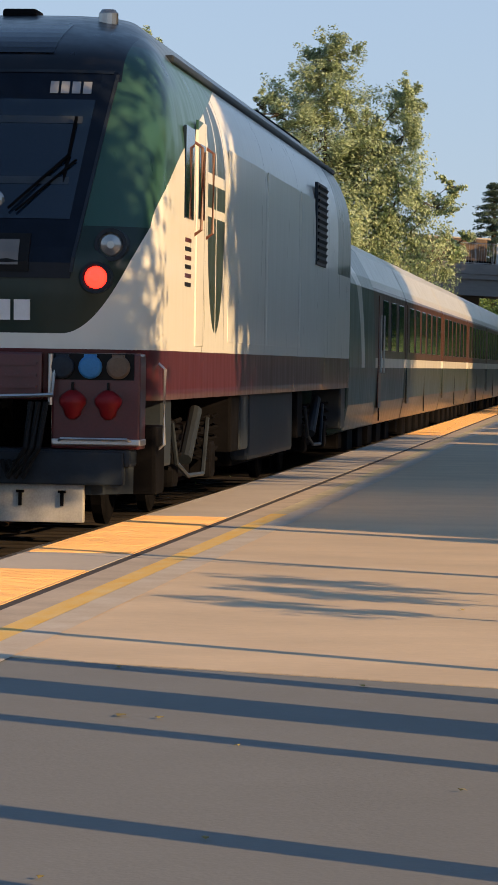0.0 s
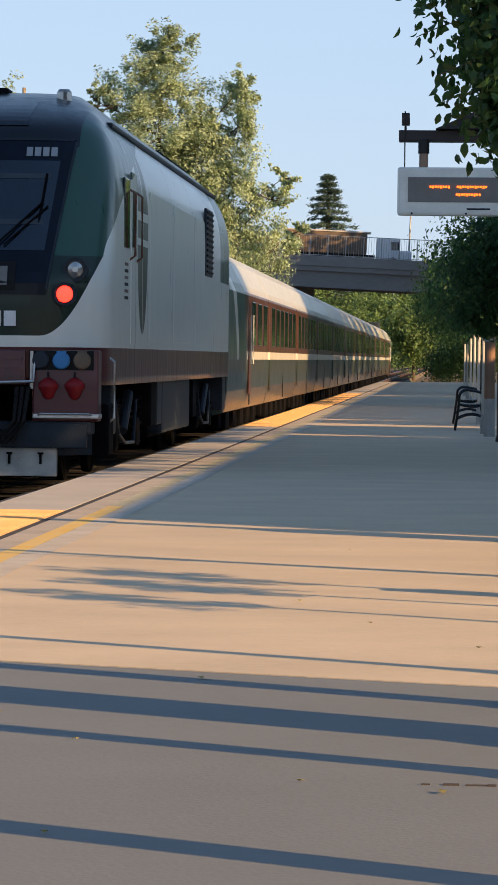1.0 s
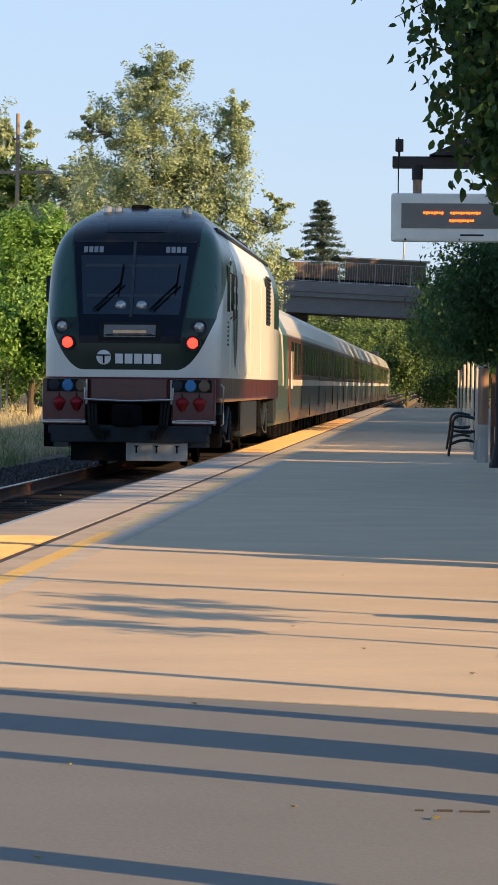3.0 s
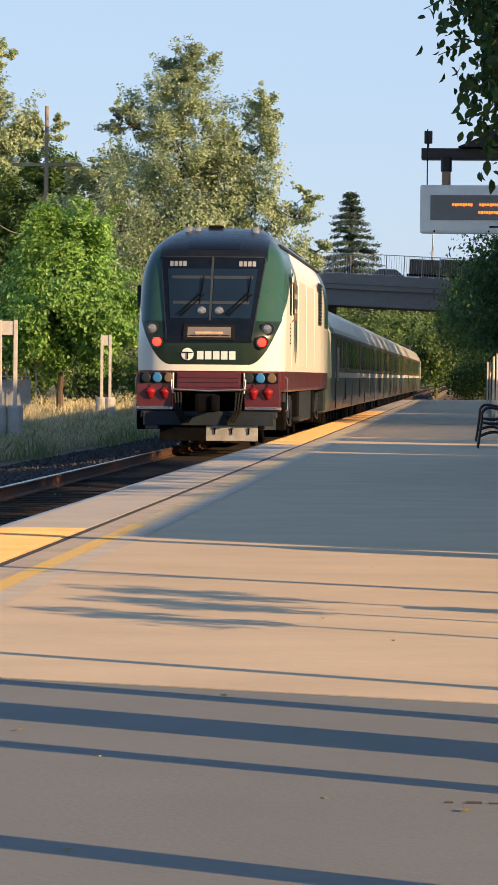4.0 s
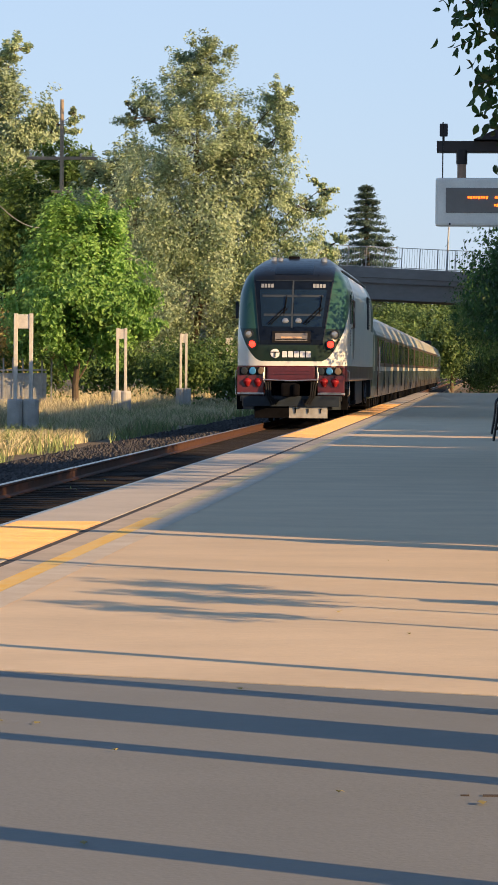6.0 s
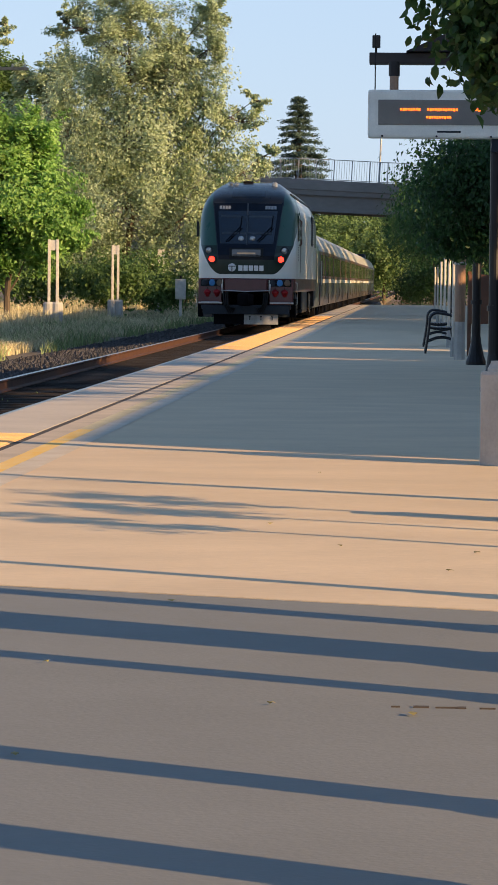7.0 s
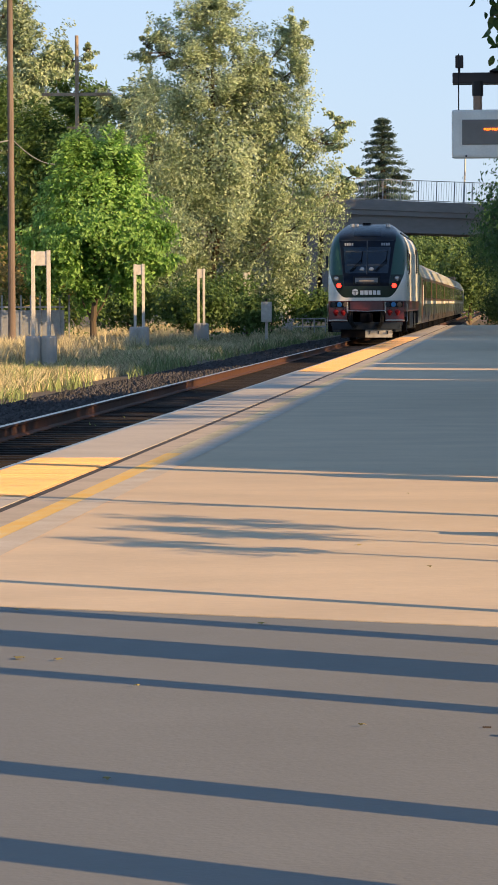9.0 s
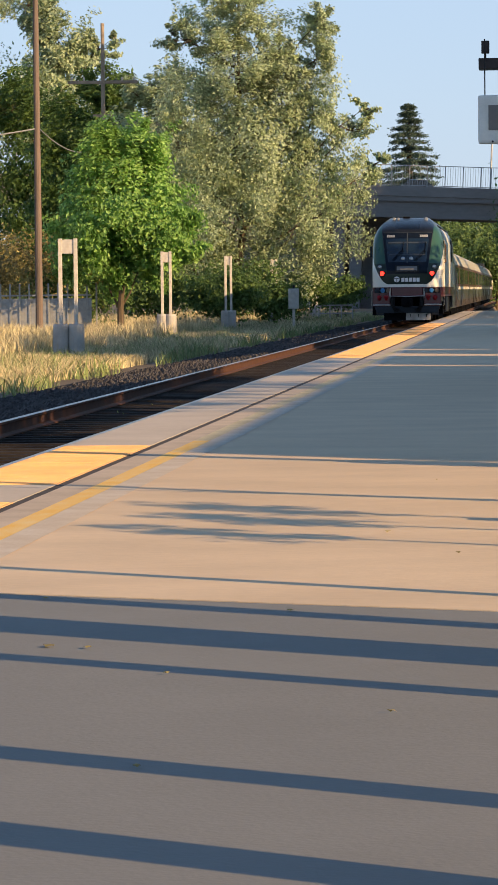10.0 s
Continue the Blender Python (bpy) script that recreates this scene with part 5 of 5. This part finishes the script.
part("rail", bx(-36, -19, -0.045, -0.021, 0.2, 0.27), M_FENCE, fe)

# small rail beside the bridge pier
hr = tagged(empty("hand_rail", -13.0, 215, -0.82), "low grey pipe handrail beside the bridge pier", "rail")
for q in range(4):
    part("post", rod((q * 0.7, 0, 0), (q * 0.7, 0, 1.1), 0.035, seg=8), M_FENCE, hr)
part("top_rail", rod((0, 0, 1.1), (2.1, 0, 1.1), 0.035, seg=8), M_FENCE, hr)
part("mid_rail", rod((0, 0, 0.6), (2.1, 0, 0.6), 0.03, seg=8), M_FENCE, hr)


# ---- platform things ----
def octo(r0, r1, z0, z1, turn=22.5):
    return lathe([(r0, z0), (r0, z0 + 0.02), (r1, z1 - 0.02), (r1 * 0.97, z1)], 8, Matrix.Rotation(radians(turn), 4, "Z"))


def column(x, y, label, top=3.3, ped=0.62, r=0.11, pr=0.24):
    c = tagged(empty("canopy_column", x, y, 0), label, "column", "columns along the platform")
    part("pedestal", octo(pr, pr, 0, ped), M_CONC, c, "weathered pale concrete pedestal")
    part("cap", octo(pr * 0.8, pr * 0.72, ped, ped + 0.07), M_CONC, c)
    part("shaft", octo(r, r, ped + 0.07, top), M_CREAMPAINT, c, "cream painted shaft")
    return c


column(0.66, 23.3, "cream octagonal column on a pale concrete pedestal", r=0.1, pr=0.25, top=3.05)
c = tagged(empty("canopy_column", 0.68, 55.5, 0), "copper-brown round column on a slim pale base", "column", "columns along the platform")
part("base", octo(0.095, 0.085, 0, 0.6), M_CONC, c, "slim pale base")
part("shaft", lathe([(0.085, 0.6), (0.085, 3.4)], 18), M_COPPER, c, "glossy copper-brown shaft", smooth=False)
part("collar", lathe([(0.1, 1.5), (0.1, 1.54)], 18), M_CONC, c)
for y in (57.5, 66, 76, 88, 102, 118):
    column(0.60, y, "slim white post along the platform edge of the path", r=0.03, pr=0.05, top=1.75, ped=0.25)
blk = tagged(empty("concrete_block", 0.70, 17.9, 0), "low weathered concrete footing block on the platform", "block")
part("block", bx(-0.27, 0.0, -0.2, -0.04, 0, 0.285, 0.012), M_CONC, blk)
# unseen columns added nearer the viewer to cast the shadow bands on the slab
for y, r, h in ((12.95, 0.05, 3.0), (11.69, 0.09, 3.2), (10.64, 0.24, 3.2), (9.61, 0.08, 3.2), (7.45, 0.10, 3.2), (6.22, 0.13, 3.2)):
    column(1.05, y, "unseen cream column added to cast a shadow band", top=h, ped=0.3, r=r, pr=r + 0.04)


def lamp_post(x, y, h, label):
    p = tagged(empty("lamp_post", x, y, 0), label, "lamp post", "lamp posts on the platform")
    part("base", lathe([(0.15, 0), (0.15, 0.05), (0.12, 0.14), (0.08, 0.32), (0.07, 0.42)], 16), M_IRON, p, "flared black iron base")
    part("shaft", lathe([(0.065, 0.42), (0.065, h - 0.1), (0.05, h)], 14), M_IRON, p)
    part("collar", lathe([(0.085, 0.9), (0.085, 0.96)], 14), M_IRON, p)
    return p


sp = lamp_post(0.86, 39.0, 3.7, "black iron post with a flared base carrying the sign")
lamp_post(0.88, 52.0, 3.4, "black iron post with a flared base")

# the departure sign hangs from a timber beam under a small gable
sg = tagged(empty("departure_sign", 0, 38.9, 0.056), "pale framed electronic departure sign with amber lines", "sign")
x0, x1, z0, z1 = -0.566, 1.045, 2.745, 3.275
part("case", bx(x0, x1, -0.12, 0.12, z0, z1, 0.03), M_SIGN, sg, "pale grey metal case")
part("display", bx(x0 + 0.115, x1 - 0.10, -0.132, -0.118, z0 + 0.145, z1 - 0.11, 0.004), M_SCREEN, sg, "dark grey display screen")
for k in range(3):
    part("bolt", lathe([(0.012, 0), (0.012, 0.012)], 8, Matrix.Translation((x0 + 0.16 + k * 0.6, -0.121, z0 + 0.02)) @ Matrix.Rotation(radians(90), 4, "X")), M_IRON, sg)
for zz, a, b, n in ((3.06, -0.21, 0.02, 8), (3.06, 0.09, 0.43, 12), (3.06, 0.62, 0.68, 2), (2.975, 0.08, 0.36, 10)):
    for k in range(n):
        u = a + (b - a) * k / n
        part("led_line", bx(u, u + (b - a) / n * 0.72, -0.138, -0.131, zz - 0.012 - 0.006 * (k % 3 == 1), zz + 0.011), M_LED, sg, "glowing amber line of characters")
part("maker_mark", bx(0.2, 0.46, -0.126, -0.119, z0 + 0.06, z0 + 0.08), M_GREY, sg, "grey lettering reduced to a bar")
# the hanger's lit lower half and dark top are put in by colour
part("hanger", lathe([(0.05, z1 - 0.01), (0.05, 3.43)], 14, Matrix.Translation((-0.28, 0, 0))), M_COPPER, sg, "lower half of the hanger, coloured copper-brown as if lit")
part("hanger_collar", lathe([(0.062, 3.43), (0.062, 3.59)], 14, Matrix.Translation((-0.28, 0, 0))), M_IRON, sg, "upper half of the hanger, coloured dark for shade")
part("cable_rod", rod((-0.49, 0.0, z1 - 0.01), (-0.49, 0.0, 3.9), 0.008, seg=6), M_IRON, sg)
part("bracket", bx(0.80, 0.9, -0.06, 0.12, 2.60, 2.746), M_GREY, sg)
beam = tagged(empty("canopy_gable", 0, 39.2, 0.056), "dark timber canopy beam with a small gabled roof", "canopy")
part("tie_beam", bx(-0.56, 3.6, -0.16, 0.16, 3.58, 3.70, 0.01), M_BEAM, beam, "dark brown beam")
bm = bmesh.new()
vs = [bm.verts.new(p) for p in ((-0.15, -0.3, 3.71), (3.4, -0.3, 3.71), (1.62, -0.3, 4.5), (-0.15, 1.8, 3.71), (3.4, 1.8, 3.71), (1.62, 1.8, 4.5))]
for f in ((0, 1, 2), (5, 4, 3), (0, 2, 5, 3), (2, 1, 4, 5), (1, 0, 3, 4)):
    bm.faces.new([vs[q] for q in f])
bmesh.ops.recalc_face_normals(bm, faces=bm.faces)
part("roof", bm, M_ROOF, beam, "dark pitched canopy roof")
for yy in (0.2, 1.4):
    part("support", bx(2.9, 3.1, yy - 0.1, yy + 0.1, -0.06, 3.58), M_BEAM, beam)
part("beacon", bx(-0.53, -0.44, -0.05, 0.05, 3.76, 3.90, 0.01), M_BEAM, beam, "small brown box on a short stalk")
part("beacon_stalk", rod((-0.485, 0, 3.69), (-0.485, 0, 3.78), 0.012, seg=6), M_IRON, beam)


def soften(pts, n=2):
    """Rounds the corners of a line of points."""
    for _ in range(n):
        q = [pts[0]]
        for a, b in zip(pts, pts[1:]):
            a, b = Vector(a), Vector(b)
            q += [a.lerp(b, 0.25), a.lerp(b, 0.75)]
        pts = q + [pts[-1]]
    return pts


def bench(x, y):
    b = tagged(empty("bench", x, y, 0, 0), "black tubular iron bench with curled armrests on the platform", "bench")
    for yy in (0.0, 1.5):
        bm = bmesh.new()
        tube(bm, soften([(-0.29, yy, 0), (-0.25, yy, 0.25), (-0.22, yy, 0.48), (-0.22, yy, 0.62), (-0.13, yy, 0.70), (0.03, yy, 0.68), (0.20, yy, 0.64)]), 0.02)
        tube(bm, soften([(0.24, yy, 0), (0.25, yy, 0.2), (0.19, yy, 0.45), (0.21, yy, 0.66), (0.29, yy, 0.82), (0.40, yy, 0.86)]), 0.02)
        tube(bm, soften([(-0.23, yy, 0.45), (-0.12, yy, 0.42), (0.06, yy, 0.40), (0.19, yy, 0.45)]), 0.018)
        tube(bm, soften([(-0.25, yy, 0.2), (-0.08, yy, 0.27), (0.08, yy, 0.27), (0.24, yy, 0.2)]), 0.014)
        part("end_frame", bm, M_IRON, b, "curled tubular end frame")
    for k in range(7):
        part("seat_slat", bx(-0.2 + k * 0.056, -0.16 + k * 0.056, -0.02, 1.52, 0.43, 0.45), M_IRON, b)
    for k in range(5):
        part("back_slat", bx(0.2 + k * 0.014, 0.215 + k * 0.014, -0.02, 1.52, 0.5 + k * 0.07, 0.54 + k * 0.07), M_IRON, b)


bench(0.44, 60.0)
bench(0.42, 66.5)
# brown panel added for the timber trim between the columns
bin_ = tagged(empty("notice_board", 0.95, 57, 0), "brown timber trim panel on posts beside the columns", "board")
part("panel", bx(-0.12, 0.35, -0.04, 0.04, 0.55, 1.35, 0.01), M_WOOD, bin_)
for q in (-0.1, 0.33):
    part("post", bx(q - 0.03, q + 0.03, 0.041, 0.1, 0, 1.4), M_WOOD, bin_)

# unseen building added to lay shade over the slab; its gaps leave lit strips
st = tagged(empty("station_building", 0, 0, 0), "low unseen building added to shade the platform", "building")
for a, b in ((18.95, 48.2), (49.4, 56.5), (59.0, 62.5), (63.6, 110), (111.5, 205)):
    part("wall", bx(7.95, 10.8, a, b, 0, 3.0), M_WALL, st, "tan rendered wall")
    bm = bmesh.new()
    vs = [bm.verts.new(p) for p in ((7.75, a, 3.0), (11.1, a, 3.0), (8.1, a, 3.92), (7.75, b, 3.0), (11.1, b, 3.0), (8.1, b, 3.92))]
    for f in ((0, 1, 2), (5, 4, 3), (0, 2, 5, 3), (2, 1, 4, 5), (1, 0, 3, 4)):
        bm.faces.new([vs[q] for q in f])
    bmesh.ops.recalc_face_normals(bm, faces=bm.faces)
    part("roof", bm, M_ROOF, st, "dark pitched roof")


# ---- traffic on the bridge ----
def wheel_set(v, xs, z, y0, y1, r):
    for x in xs:
        for y in (y0, y1):
            w = part("wheel", lathe([(r * 0.4, -0.1), (r, -0.1), (r, 0.1), (r * 0.4, 0.1)], 16, Matrix.Translation((x, y, z + r)) @ Matrix.Rotation(radians(90), 4, "X")), M_BLACK, v, "black tyre")


truck = tagged(empty("flatbed_truck"), "white truck hauling a covered brown load and trailer across the bridge", "truck")
part("cab", bx(3.0, 5.0, -1.1, 1.1, 0.6, 2.6, 0.15), M_WHITE, truck, "white cab")
part("windscreen", bx(4.2, 4.9, -1.12, 1.12, 1.6, 2.3, 0.04), M_GLASS, truck)
part("bonnet", bx(5.0, 6.0, -1.0, 1.0, 0.6, 1.6, 0.15), M_WHITE, truck)
part("bed", bx(-5, 2.9, -1.15, 1.15, 0.9, 1.1), M_UNDER, truck)
part("load", bx(-4.6, 2.2, -1.1, 1.1, 1.1, 2.9, 0.08), M_LOAD, truck, "brown boxed load")
part("tarpaulin", bx(-5.0, 2.5, -1.15, 1.15, 2.91, 3.05, 0.05), M_CREAMPAINT, truck, "pale cover over the load")
part("trailer_bed", bx(-13.2, -5.2, -1.15, 1.15, 0.9, 1.1), M_UNDER, truck)
for k in range(3):
    part("trailer_load", bx(-13.0 + k * 2.6, -10.45 + k * 2.6, -1.1, 1.1, 1.1, 2.35 + 0.1 * (k % 2), 0.1), M_LOAD, truck, "brown bulky trailer load")
wheel_set(truck, (-11.8, -10.5, -3.5, -2.3, 4.4), 0, -1.0, 1.0, 0.5)
car = tagged(empty("car"), "white car driving across the road bridge", "car")
bm = bx(-2.1, 2.1, -0.88, 0.88, 0.35, 0.95, 0.12)
part("body", bm, M_WHITE, car, "white lower body")
bm = bmesh.new()
cab_pts = [(-1.5, 0.95), (-0.9, 1.5), (0.6, 1.5), (1.3, 0.95)]
a, b = [bm.verts.new((x, -0.76, z)) for x, z in cab_pts], [bm.verts.new((x, 0.76, z)) for x, z in cab_pts]
for k in range(4):
    bm.faces.new((a[k], a[(k + 1) % 4], b[(k + 1) % 4], b[k]))
bm.faces.new(a[::-1]), bm.faces.new(b)
bmesh.ops.recalc_face_normals(bm, faces=bm.faces)
part("cabin", bm, M_GLASS, car, "tinted cabin glass")
part("roof", bx(-0.85, 0.55, -0.74, 0.74, 1.5, 1.55, 0.02), M_WHITE, car)
wheel_set(car, (-1.3, 1.3), 0, -0.8, 0.8, 0.32)
CAR2 = copy_thing(car, Matrix())


# ---- what moves ----
WAY = [(0, 27.0), (1, 36.6), (2, 46.3), (3, 56.6), (4.5, 73.3), (5.5, 84.9), (6.5, 97.0), (7.5, 109.4), (8.5, 122.5), (9, 129.4), (9.5, 136.4), (10, 143.5)]


def motions():
    for ob, off, turn in TRAIN:
        walk(ob, [(t, pose(TX, d + off, RZ, 0, 0, turn)) for t, d in WAY])
    ts = [k / 30 for k in range(301)]
    ds = np.interp(ts, [w[0] for w in WAY], [w[1] for w in WAY])
    for ws in WHEELS[:4]:
        base = ws.matrix_basis.translation.copy()
        walk(ws, [(t, pose(*base, -math.degrees((d - ds[0]) / 0.48) % 360, 0, 0)) for t, d in zip(ts, ds)])
    slope = math.tan(radians(2.4))
    walk(truck, [(t, pose(x, 296.5, BZ + 1.85 - slope * x, 0, 2.4, 2)) for t, x in ((0, -13.0), (0.9, -9.6), (1.5, -6.8), (2.1, -5.0), (3, -3.6), (4.3, 12), (6, 28), (10, 57))])
    for ob, x0, speed, y in ((car, -31.0, 6.0, 300.5), (CAR2, -59.0, 4.95, 300.5)):
        walk(ob, [(t, pose(x0 + speed * t, y, BZ + 1.85 - slope * (x0 + speed * t), 0, 2.4, 2)) for t in (0, 2.5, 5, 7.5, 10)])


motions()
